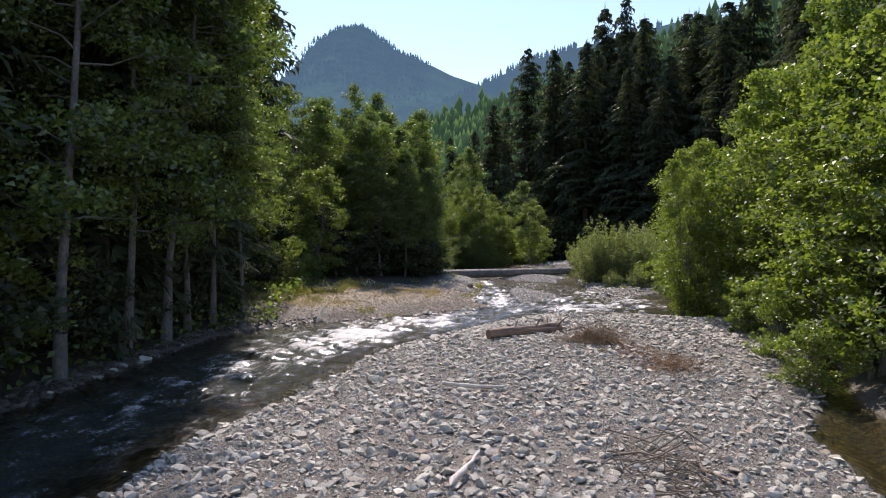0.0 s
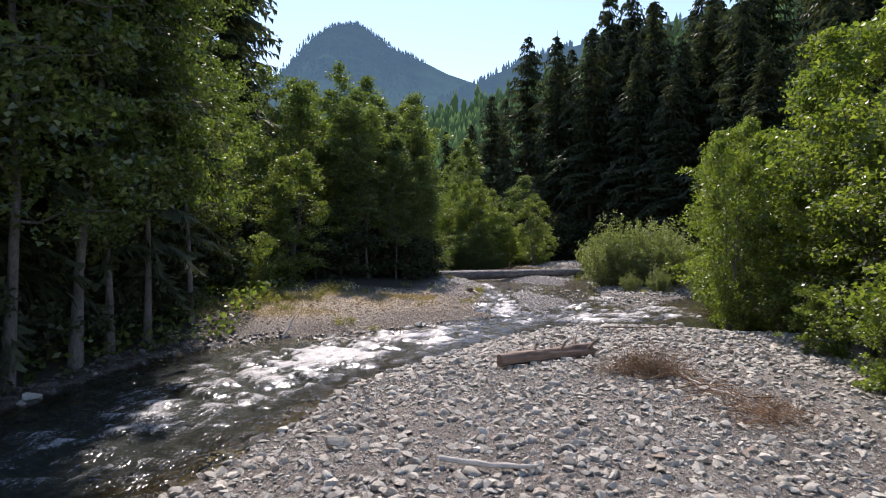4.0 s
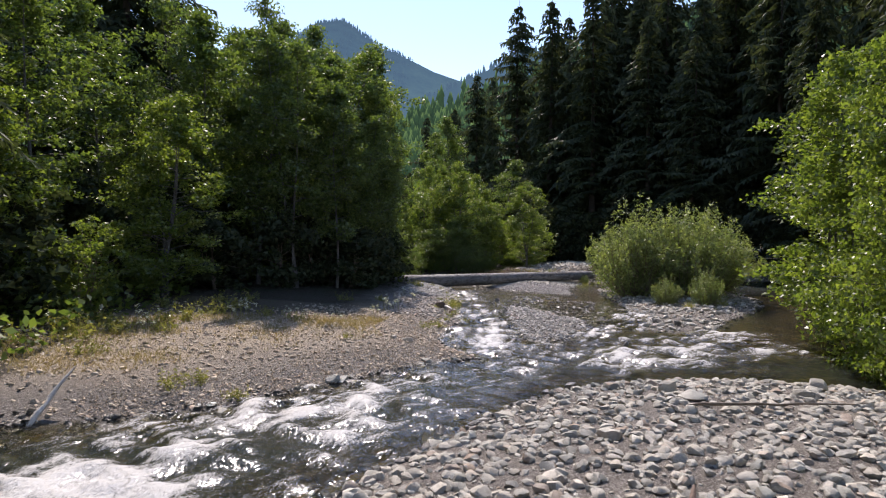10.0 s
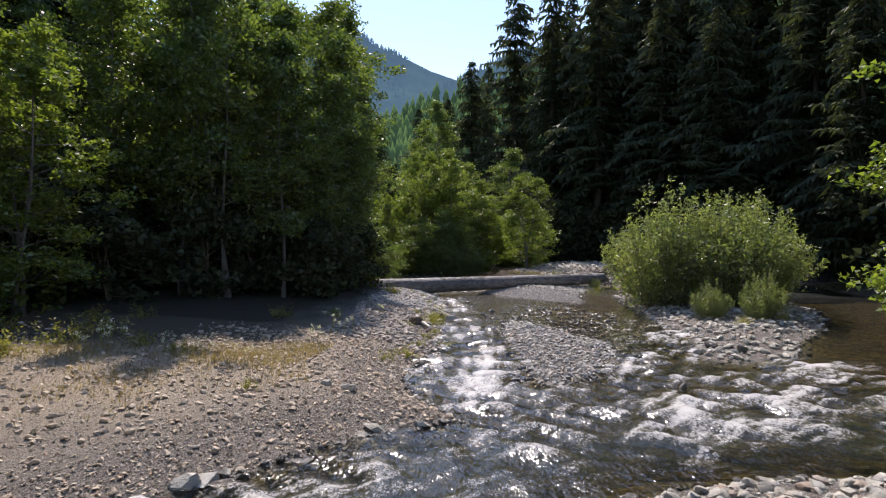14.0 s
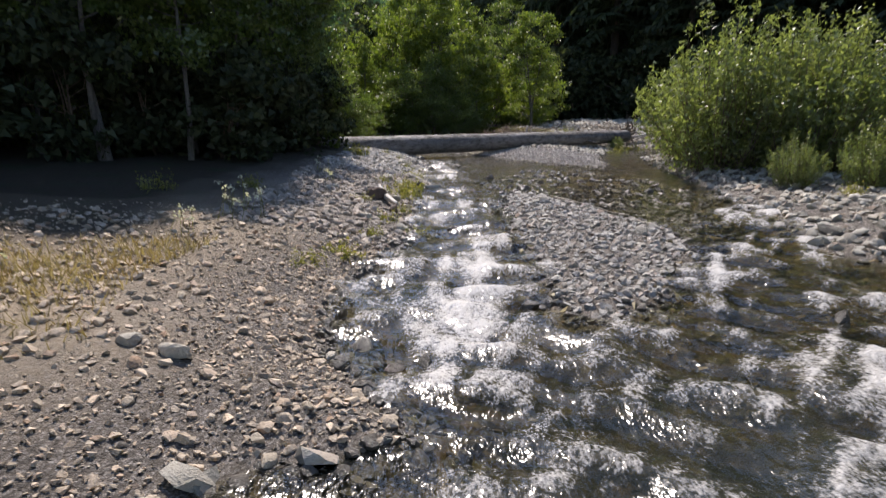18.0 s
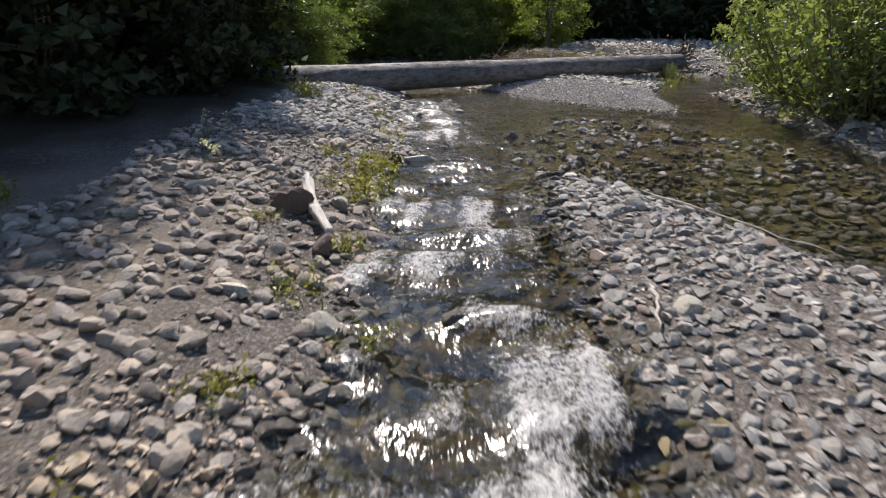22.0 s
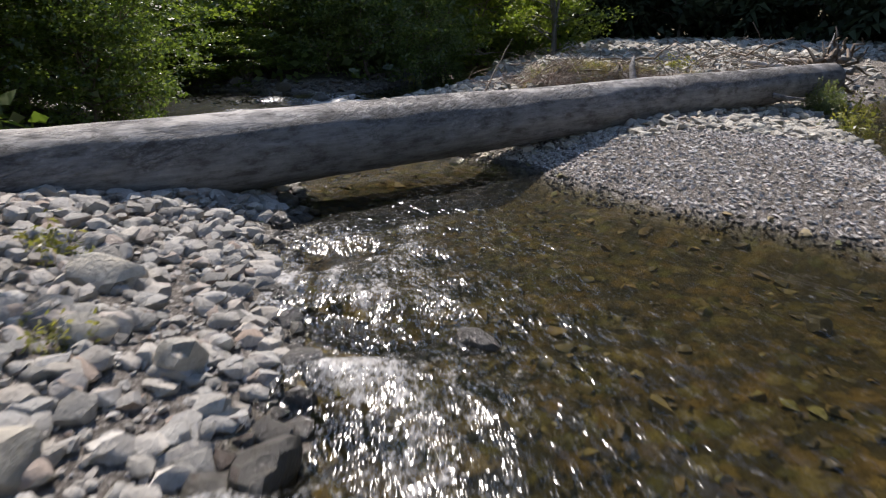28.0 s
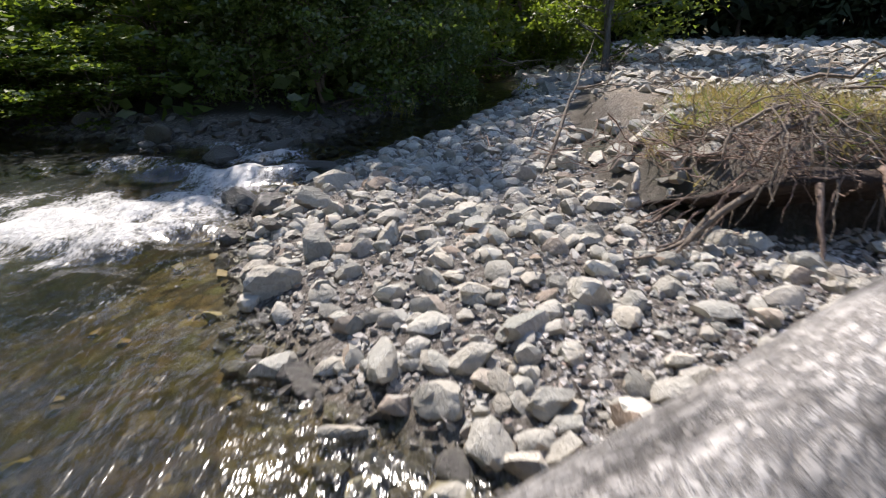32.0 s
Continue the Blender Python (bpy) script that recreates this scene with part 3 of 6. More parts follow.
def lie(px, py):
    """Ground height and the fields that colour it."""
    w = water_level(py)
    wob = 0.35 * (fbm(px * 1.3, py * 1.3, 3, 2) - 0.5)
    sides = [side(px, py, poly) + wob for poly, _, _ in LANDS]
    land = np.max([np.where(s > 0, h * (1 - np.exp(-np.maximum(s, 0) / k)), -9) for s, (_, h, k) in zip(sides, LANDS)], 0)
    off = -np.max(sides, 0)
    deep = np.interp(py, [0, 24, 31, 33, 40, 42, 50, 52, 54, 57, 58, 62], [0.6, 0.5, 0.34, 0.22, 0.17, 0.17, 0.17, 0.42, 0.8, 0.6, 0.2, 0.2]) + 0.1 * (fbm(px * 0.5, py * 0.5, 2, 4) - 0.5)
    deep = deep - 0.12 * np.exp(-np.maximum(-side(px, py, SHOAL), 0) ** 2 / 0.5)
    past = (py - 48.665 - 0.595 * px) / 1.164
    deep = deep - (deep - 0.07) * np.exp(-((past - 0.4) / 0.75) ** 2) * np.clip(px - 1.2, 0, 1) * np.clip(6.5 - px, 0, 1)
    bed = -np.minimum(deep, 0.03 + (0.32 - 0.06 * np.clip((py - 51) / 1.5, 0, 1)) * np.maximum(off, 0))
    z = w + np.where(off < 0, land, bed)
    z = z + 0.10 * (fbm(px * 0.8, py * 0.8, 4, 1) - 0.5) * np.clip(0.3 - off, 0, 1)
    shelf = side(px, py, TERRACE)
    z = z + 0.17 * np.exp(-((px - 6.7) / 0.9) ** 2 - ((py - 54.2) / 0.55) ** 2) * np.clip((shelf - 0.1) / 0.3, 0, 1)
    z = z + 0.36 * np.clip((shelf - 0.12) / 0.3, 0, 1) * np.exp(-np.maximum(shelf, 0) / 2.2)
    z = z + 0.03 * np.minimum(np.where(px < -9, -9 - px, 0), 30) * 2.0 + np.where((px > 24) & (py < 150), (px - 24) * 0.10, 0)
    # Below y 24 it runs to the water's edge, painting the bank's shade.
    soil = np.clip(np.where(px < -6.6 - 0.1 * (py - 30), sides[1] / np.where(py < 24, 0.3, 1.5), 0), 0, 1)
    soil = np.maximum(soil, np.clip(np.where((py > 36.5) & (px < -1.5 + (py - 37) * 0.10), sides[1] / 2.0 - 0.6, 0), 0, 1))
    # Dark litter laid along the edge of the trees' shadow, painting that shade.
    soil = np.maximum(soil, np.clip((0.45 - px + 1.2 * (fbm(px, py, 3, 1) - 0.5)) / 0.9, 0, 1) * np.clip((py - 40.5 + 0.8 * px) / 2, 0, 1) * (py < 56) * (sides[1] > 0))
    soil = np.maximum(soil, 0.8 * np.clip((-0.2 - px + 1.4 * (fbm(px, py, 3, 1) - 0.5)) / 1.0, 0, 1) * np.clip((py - 33.8 - 0.35 * (px + 1)) / 1.2, 0, 1) * (py < 46) * (sides[1] > 0))
    soil = np.maximum(soil, np.clip((sides[5] - 0.3) / 1.0, 0, 1))
    soil = np.maximum(soil, np.where((py > 58.5) & (px < 6), np.clip(sides[1] / 1.0, 0, 1), 0))
    soil = np.maximum(soil, np.clip((py - 74) / 4, 0, 1))
    soil = np.maximum(soil, np.clip((np.abs(px - 3) - 19) / 3, 0, 1) * (off < 0))
    grass = np.clip((sides[1] - 0.8) / 1.6, 0, 1) * np.clip((py - 25.5) / 2, 0, 1) * np.clip((40 - py) / 4, 0, 1) * (px > -9) * np.clip(0.35 + 1.3 * fbm(px * 0.7, py * 0.7, 3, 3), 0, 1)
    soil = np.maximum(soil, 0.9 * np.clip(1.2 - np.abs(shelf - 0.1) / 0.28, 0, 1))
    grass = np.maximum(grass, np.clip((shelf - 0.2) / 0.3, 0, 1) * np.clip((2.2 - shelf) / 0.8, 0, 1) * np.clip(2.2 * fbm(px * 1.5, py * 1.5, 3, 3) - 0.6, 0, 0.6))
    sand = np.clip((fbm(px * 0.55, py * 0.55, 3, 5) - 0.5) * 5, 0, 0.8) * (off < -1.0)
    return z, np.clip(off * 6 + 0.4, 0, 1), soil, grass, sand, sides


def spread(lo, hi, step, first, last, grow=1.16):
    """Coordinates: even between lo and hi, ever wider outside."""
    mid = list(np.arange(lo, hi + 1e-6, step))
    s, a = step, lo
    low = []
    while a > first:
        s *= grow
        a -= s
        low.append(a)
    s, b = step, mid[-1]
    high = []
    while b < last:
        s *= grow
        b += s
        high.append(b)
    return np.array(low[::-1] + mid + high)


GX, GY = spread(-9.5, 13, 0.21, -1500, 1500, 1.2), spread(5, 59, 0.21, -400, 1700, 1.2)
gx, gy = np.meshgrid(GX, GY)
gz, g_bed, g_soil_shade, g_dry, g_sand, _ = lie(gx, gy)
far_out = np.clip((np.hypot(gx, gy - 30) - 90) / 100, 0, 1)
gz = gz * (1 - far_out) + far_out * 1.0
nx, ny = len(GX), len(GY)
idx = np.arange(nx * ny).reshape(ny, nx)
quads = np.stack([idx[:-1, :-1], idx[:-1, 1:], idx[1:, 1:], idx[1:, :-1]], -1).reshape(-1, 4)
ground = new("ground", mesh_of("ground", np.stack([gx, gy, gz], -1).reshape(-1, 3), quads, GROUND, True,
                              {"bed": g_bed, "soil": g_soil_shade, "dry": g_dry, "sand": g_sand}))
tagged(ground, "gravelly valley floor with stream bed, dry grass, forest soil and painted tree shade", "ground", kind="structure")


def height_at(x, y):
    """Ground height at points, from the sheet itself."""
    x, y = np.asarray(x, float), np.asarray(y, float)
    i, j = np.clip(np.searchsorted(GX, x) - 1, 0, nx - 2), np.clip(np.searchsorted(GY, y) - 1, 0, ny - 2)
    u, v = (x - GX[i]) / (GX[i + 1] - GX[i]), (y - GY[j]) / (GY[j + 1] - GY[j])
    return (gz[j, i] * (1 - u) + gz[j, i + 1] * u) * (1 - v) + (gz[j + 1, i] * (1 - u) + gz[j + 1, i + 1] * u) * v


# ---------- the stream ----------
def white_water(x, y):
    f = np.zeros(np.shape(x))
    for line, half, strength in RIFFLES:
        f = np.maximum(f, strength * np.exp(-(along(x, y, line) / (1.22 * half)) ** 2))
    return f * np.clip(0.25 + 1.5 * fbm(x * 1.1, y * 1.7, 2, 3), 0.35, 1.3)


def choppiness(x, y):
    """How rippled the water is: lively in the channels, calmer in the pools."""
    run = [(3.6, 52.5), (3.3, 50.5), (3.15, 48), (3.3, 45.5), (3.4, 43), (3.2, 41)]
    c = 0.48 + 0.7 * np.exp(-(along(x, y, run) / 0.9) ** 2) + 0.35 * np.clip((33 - y) / 4, 0, 1) 
    c = c * (1 - 0.45 * np.clip((y - 51) / 1.5, 0, 1))
    return c * (0.6 + 0.8 * fbm(x * 0.9, y * 0.7, 2, 4)) * (1 - 0.4 * np.clip(white_water(x, y), 0, 1))


def flow(x, y):
    """Unit direction of the current, drawn from the riffles' lines."""
    dx, dy = np.zeros(np.shape(x)), np.full(np.shape(x), 1e-4)
    for line, half, strength in RIFFLES:
        for (ax, ay), (bx, by) in zip(line, line[1:]):
            ln_ = math.hypot(bx - ax, by - ay)
            w = np.exp(-(along(x, y, [(ax, ay), (bx, by)]) / 1.3) ** 2) * (1 if ay > by else -1) / ln_
            dx, dy = dx - w * (bx - ax), dy - w * (by - ay)
    n = np.hypot(dx, dy) + 1e-9
    return dx / n, dy / n


def drawn(x, y, dx, dy, reach, steps, fine, k):
    """Noise drawn out along a direction field, spread to about 0 to 1."""
    total = 0.0
    for q in np.linspace(-reach, reach, steps):
        total = total + vnoise((x + q * dx) * fine, (y + q * dy) * fine, k)
    total = total / steps
    return np.clip(0.5 + (total - total.mean()) * 0.24 / (total.std() + 1e-9), 0, 1.1)


wxs, wys = np.arange(-10.5, 24, 0.085), np.arange(2, 64, 0.085)
wx, wy = np.meshgrid(wxs, wys)
near_ = height_at(wx, wy) < water_level(wy) + 0.2
px_, py_ = wx[near_], wy[near_]
fx, fy = flow(px_, py_)
run_ = white_water(px_, py_)
crest_ = drawn(px_, py_, -fy, fx, 0.2, 6, 3.6, 0)
streak_ = drawn(px_, py_, fx, fy, 0.30, 8, 8.5, 1)
patch_ = drawn(px_, py_, fx, fy, 0.55, 7, 1.5, 2)
white_ = run_ * (0.24 + 0.70 * patch_) + np.clip(run_ * 1.6, 0, 1) * (0.7 * (crest_ - 0.58) + 0.85 * (streak_ - 0.58))
foam, lift_ = np.zeros(wx.shape), np.zeros(wx.shape)
foam[near_] = np.clip(white_, 0, 1.3)
lift_[near_] = (0.012 + 0.17 * np.minimum(run_, 0.8)) * (crest_ - 0.5) + 0.03 * run_ * (streak_ - 0.5) + 0.03 * run_
wz = water_level(wy) + lift_
wet = height_at(wx, wy) < wz + 0.03
keep = wet[:-1, :-1] | wet[1:, :-1] | wet[:-1, 1:] | wet[1:, 1:]
idx = np.arange(wx.size).reshape(wx.shape)
quads = np.stack([idx[:-1, :-1], idx[:-1, 1:], idx[1:, 1:], idx[1:, :-1]], -1)[keep]
used, quads = np.unique(quads, return_inverse=True)
verts = np.stack([wx, wy, wz], -1).reshape(-1, 3)[used]
water = new("water", mesh_of("water", verts, quads.reshape(-1, 4), WATER, True, {"foam": foam.ravel()[used], "chop": choppiness(wx, wy).ravel()[used], "depth": np.maximum(wz - height_at(wx, wy), 0).ravel()[used]}))
tagged(water, "clear shallow mountain stream with white riffles over brown stones", "stream", kind="structure")


# ---------- stones ----------
def hull_stone(seed, points, flat=0.55):
    r = np.random.default_rng(seed)
    bm = bmesh.new()
    p = r.normal(size=(points, 3))
    p /= np.linalg.norm(p, axis=1)[:, None]
    p *= r.uniform(0.86, 1.05, (points, 1)) * [1.0, r.uniform(0.62, 0.85), flat * r.uniform(0.8, 1.15)]
    p = np.sign(p) * np.abs(p) ** 0.9
    for q in p:
        bm.verts.new(q)
    bmesh.ops.convex_hull(bm, input=bm.verts)
    loose = [v for v in bm.verts if not v.link_faces]
    bmesh.ops.delete(bm, geom=loose, context="VERTS")
    bmesh.ops.triangulate(bm, faces=bm.faces)
    bm.verts.index_update()
    out = np.array([v.co[:] for v in bm.verts]), np.array([[v.index for v in f.verts] for f in bm.faces])
    bm.free()
    return out


def round_stone(seed, level=1, rugged=0.25, flat=0.6):
    r = np.random.default_rng(seed)
    bm = bmesh.new()
    bmesh.ops.create_icosphere(bm, subdivisions=level, radius=1.0)
    off = Vector(r.uniform(0, 50, 3))
    planes = [(Vector(r.normal(size=3)).normalized(), r.uniform(0.45, 0.8)) for _ in range(11)]
    for v in bm.verts:
        c = v.co.normalized()
        d = 1 + rugged * noise.noise(c * 1.3 + off) + 0.4 * rugged * noise.noise(c * 3.1 + off)
        for n, lim in planes:
            k = c.dot(n) * d
            if k > lim:
                d *= 1 - 0.93 * (1 - lim / k)
        v.co = c * d
    sc = (1.0, r.uniform(0.6, 0.88), flat * r.uniform(0.8, 1.2))
    for v in bm.verts:
        v.co = Vector((v.co.x * sc[0], v.co.y * sc[1], v.co.z * sc[2]))
    bm.verts.index_update()
    out = np.array([v.co[:] for v in bm.verts]), np.array([[v.index for v in f.verts] for f in bm.faces])
    bm.free()
    return out


HULLS = [hull_stone(100 + k, 12, 0.5) for k in range(18)]
MIDS = [hull_stone(150 + k, 20, 0.52) for k in range(18)]
PEBBLES = [hull_stone(400 + k, 8, 0.55) for k in range(14)]
ROUNDS = [round_stone(200 + k, 2) for k in range(14)]      # level 2: 80 triangles
FINE = [round_stone(300 + k, 3, 0.34, 0.62) for k in range(10)]


def joined_stones(shapes, pos, size, yaw, tilt):
    vs, fs, base = [], [], 0
    pick = RNG.integers(0, len(shapes), len(pos))
    for k, (sv, sf) in enumerate(shapes):
        who = np.nonzero(pick == k)[0]
        if not len(who):
            continue
        c, s = np.cos(yaw[who])[:, None], np.sin(yaw[who])[:, None]
        x, y, z = sv[None, :, 0] * size[who, None], sv[None, :, 1] * size[who, None], sv[None, :, 2] * size[who, None]
        z = z + x * tilt[who, None]
        v = np.stack([x * c - y * s, x * s + y * c, z], -1) + pos[who, None, :]
        vs.append(v.reshape(-1, 3))
        fs.append((sf[None] + base + (np.arange(len(who)) * len(sv))[:, None, None]).reshape(-1, 3))
        base += len(who) * len(sv)
    return np.concatenate(vs), np.concatenate(fs)


SHARED = {}


def stone_mesh(k, wet, dry=None):
    key = (k, wet, dry.name)
    if key not in SHARED:
        v, f = ROUNDS[k]
        SHARED[key] = mesh_of("stone", v, f, WET_STONE if wet else dry, True, crease=30)
    return SHARED[key]


def scatter(box, count, accept):
    x, y = RNG.uniform(box[0], box[2], count), RNG.uniform(box[1], box[3], count)
    ok = accept(x, y)
    return x[ok], y[ok]


def stone_field(name, label, box, per_m2, lo, hi, accept, shapes=HULLS, power=2.2, singles=0, singles_box=None, sink=0.12, under=False, dry=None):
    """Loose stones over a stretch of ground: the largest ones within singles_box are pieces of their own."""
    dry = dry or STONE
    area = (box[2] - box[0]) * (box[3] - box[1])
    x, y = scatter(box, int(area * per_m2), accept)
    n = len(x)
    size = lo + (hi - lo) * RNG.random(n) ** power
    z = height_at(x, y) + size * (0.30 - sink)
    wet = z + 0.3 * size < water_level(y) + 0.04
    yaw, tilt = RNG.uniform(0, 6.28, n), RNG.normal(0, 0.18, n)
    pos = np.stack([x, y, z], -1)
    top = tagged(new(name), label, "stones", kind="stuff")
    chosen = np.zeros(n, bool)
    if singles:
        sb = singles_box
        inside = np.nonzero((x > sb[0]) & (x < sb[2]) & (y > sb[1]) & (y < sb[3]))[0]
        chosen[inside[np.argsort(-size[inside])[:singles]]] = True
    for w, mname in ((False, "dry_cobbles"), (True, "wet_cobbles")):
        who = (wet == w) & ~chosen
        if who.any():
            v, f = joined_stones(shapes, pos[who], size[who], yaw[who], tilt[who])
            tagged(part_of(mname, mesh_of(mname, v, f, BED_STONE if under else WET_STONE if w else dry, shapes is MIDS or shapes is ROUNDS, crease=38), top), kind="stuff")
    for i in np.nonzero(chosen)[0]:
        ob = part_of("stone", stone_mesh(int(i) % len(ROUNDS), bool(wet[i]), dry), top)
        ob.matrix_basis = pose(*pos[i], tilt[i] * 40, tilt[i] * 30, math.degrees(yaw[i])) @ Matrix.Scale(float(size[i]), 4)
    return top


# ---------- trees ----------
def tube(points, radii, sides=7):
    """Vertices and quads of a tapered tube along points."""
    p = np.array(points, float)
    t = np.gradient(p, axis=0)
    t /= np.linalg.norm(t, axis=1)[:, None] + 1e-9
    ref = np.where(np.abs(t[:, 2:3]) > 0.9, [[1.0, 0, 0]], [[0, 0, 1.0]])
    a = np.cross(t, ref)
    a /= np.linalg.norm(a, axis=1)[:, None] + 1e-9
    b = np.cross(t, a)
    ang = np.arange(sides) * 2 * np.pi / sides
    ring = a[:, None] * np.cos(ang)[None, :, None] + b[:, None] * np.sin(ang)[None, :, None]
    v = (p[:, None] + ring * np.asarray(radii, float)[:, None, None]).reshape(-1, 3)
    i = np.arange(len(p) - 1)[:, None] * sides + np.arange(sides)[None]
    j = np.arange(len(p) - 1)[:, None] * sides + (np.arange(sides)[None] + 1) % sides
    f = np.stack([i, j, j + sides, i + sides], -1).reshape(-1, 4)
    return v, f


def join(pieces):
    vs, fs, base = [], [], 0
    for v, f in pieces:
        vs.append(v)
        fs.append(f + base)
        base += len(v)
    return np.concatenate(vs), np.concatenate(fs)


def leaves(rng, centres, length, width, droop=0.0, fold=0.25, plain=False):
    """Leaf blades as folded rhombs, one quad each; plain: as single pointed blades."""
    n = len(centres)
    d = rng.normal(size=(n, 3))
    d[:, 2] = d[:, 2] * 0.6 - droop
    d /= np.linalg.norm(d, axis=1)[:, None]
    s = np.cross(d, rng.normal(size=(n, 3)))
    s /= np.linalg.norm(s, axis=1)[:, None] + 1e-9
    k = rng.uniform(0.7, 1.3, (n, 1))
    up = np.cross(d, s) * width * fold * k
    if plain:
        a, b = centres - d * length * 0.45 * k, centres + d * length * 0.65 * k
        return np.stack([a + s * width * 0.62 * k, b, a - s * width * 0.62 * k], 1).reshape(-1, 3), np.arange(3 * n).reshape(n, 3)
    a, b = centres - d * length / 2 * k, centres + d * length / 2 * k
    v = np.stack([a, centres + s * width / 2 * k + up, b, centres - s * width / 2 * k + up], 1).reshape(-1, 3)
    return v, np.arange(4 * n).reshape(n, 4)


def broadleaf(seed, height, radius, bare, limbs, count, leaf, stems=1, lean=0.06, clump=0.42, droop=0.15, plain=False):
    """Trunk and crown of a broadleaf tree: limbs that leave the stem, each with sprays of leaves about its outer half."""
    rng = np.random.default_rng(seed)
    wood, tips, stem_list = [], [], []
    for s in range(stems):
        a = rng.uniform(0, 6.28)
        spread_out = (0.0 if stems == 1 else rng.uniform(0.15, 0.45)) * radius
        h = height * (1 if s == 0 else rng.uniform(0.7, 0.97))
        zz = np.linspace(0, 1, 9)
        px = np.cos(a) * spread_out * zz + lean * h * zz**1.5 * np.cos(a + 1) + 0.05 * radius * np.sin(zz * 7 + a)
        py = np.sin(a) * spread_out * zz + lean * h * zz**1.5 * np.sin(a + 1) + 0.05 * radius * np.cos(zz * 6 + a)
        stem = np.stack([px, py, zz * h - 0.25 * (zz == 0)], -1)
        r0 = 0.0055 * h + 0.02
        stem_list.append(tube(stem, r0 * (1 - 0.93 * zz) * np.where(zz == 0, 1.5, 1), 8))
        for k in range(limbs // stems):
            u = bare + (1 - bare) * (k + rng.random()) / (limbs / stems)
            at = np.array([np.interp(u, zz, stem[:, c]) for c in range(3)])
            shape = math.sin(math.pi * min(1, (u - bare) / (1 - bare) * 0.82 + 0.2)) ** 0.7
            ln_ = radius * shape * rng.uniform(0.55, 1.12)
            az, rise = rng.uniform(0, 6.28), rng.uniform(0.15, 0.75)
            q = np.linspace(0, 1, 5)
            limb = at + np.stack([np.cos(az) * ln_ * q, np.sin(az) * ln_ * q, ln_ * rise * q - 0.18 * ln_ * q**2], -1)
            limb[1:] += rng.normal(0, 0.05 * ln_, (4, 3))
            wood.append(tube(limb, (0.3 * r0 * (1 - u) + 0.012) * (1 - 0.85 * q), 4))
            for q2 in rng.uniform(0.35, 1.05, 4):
                tips.append((at + (limb[-1] - at) * q2 + rng.normal(0, 0.10 * ln_ + 0.08, 3), clump * rng.uniform(0.6, 1.3)))
        tips.append((stem[-1], clump * 0.7))
    c = np.array([t for t, _ in tips])
    r = np.array([q for _, q in tips])
    who = rng.integers(0, len(c), count)
    d = rng.normal(size=(count, 3))
    d /= np.linalg.norm(d, axis=1)[:, None]
    p = c[who] + d * (rng.random((count, 1)) ** 0.45) * r[who, None] * [1.15, 1.15, 0.62]
    return (stem_list, join(wood)), leaves(rng, p, leaf, leaf * 0.72, droop, 0.25, plain)


def conifer(seed, height, radius, bare=0.1, gap=0.42, ragged=0.25, fine=1.0):
    """Trunk and boughs of a fir: whorls of drooping flat sprays, shorter towards the top, some missing."""
    rng = np.random.default_rng(seed)
    zz = np.linspace(0, 1, 8)
    trunk = tube(np.stack([0.1 * np.sin(zz * 5), 0.1 * np.cos(zz * 4), zz * height - 0.3 * (zz == 0)], -1), (0.011 * height + 0.05) * (1 - 0.96 * zz), 7)
    vs, fs, base = [], [], 0
    z = bare * height
    while z < height * 0.995:
        u = z / height
        reach = radius * (1 - u) ** 0.62 * min(1.0, 0.55 + (u - bare) * 2.2) + 0.12
        for _ in range(rng.integers(5, 8)):
            if rng.random() < ragged * (1 - u):
                continue
            az = rng.uniform(0, 6.28)
            lump = float(vnoise(np.array(2.2 * math.cos(az) + z * 0.33 + seed * 7.7), np.array(2.2 * math.sin(az) + z * 0.21), seed))
            ln_ = reach * (0.45 + 0.85 * lump) * rng.uniform(0.8, 1.15)
            n = max(3, int(ln_ / (0.32 * fine)))
            q = (np.arange(n) + 0.6) / n
            sag = rng.uniform(0.1, 0.85) * ln_
            mid = np.stack([q * ln_, 0 * q, 0.18 * ln_ * q - sag * q**2 + rng.uniform(-0.15, 0.15)], -1)
            w = ln_ * 0.36 * (1.1 - q) * rng.uniform(0.8, 1.2) + 0.10
            for sgn in (-1, 1, 0):
                tip = mid + np.stack([0.18 + rng.normal(0, 0.08, n), sgn * w * rng.uniform(0.6, 1.2, n), -0.22 * w - 0.08 * (sgn == 0) - rng.random(n) ** 2 * 0.7 * (0.4 + 0.6 * fine)], -1)
                side_ = mid + np.stack([-0.20 * fine + 0 * q, sgn * w * 0.25 + 0.03, 0.03 + 0 * q], -1)
                low = mid + np.stack([0.20 * fine + 0 * q, sgn * w * 0.35 - 0.05, -0.10 - rng.random(n) * 0.12], -1)
                tri = np.stack([side_, tip, low], 1).reshape(-1, 3)
                c, s = math.cos(az), math.sin(az)
                tri = np.stack([tri[:, 0] * c - tri[:, 1] * s, tri[:, 0] * s + tri[:, 1] * c, tri[:, 2] + z], -1)
                vs.append(tri)
                fs.append(np.arange(len(tri)).reshape(-1, 3) + base)
                base += len(tri)
        z += gap * rng.uniform(0.7, 1.3) * (0.55 + 0.6 * (1 - u)) * height / 26
    top = (np.array([[0, 0.05, height], [0.05, -0.04, height], [0, 0, height + 0.8]]), np.array([[0, 1, 2]]))
    return trunk, join([(np.concatenate(vs), np.concatenate(fs)), top])


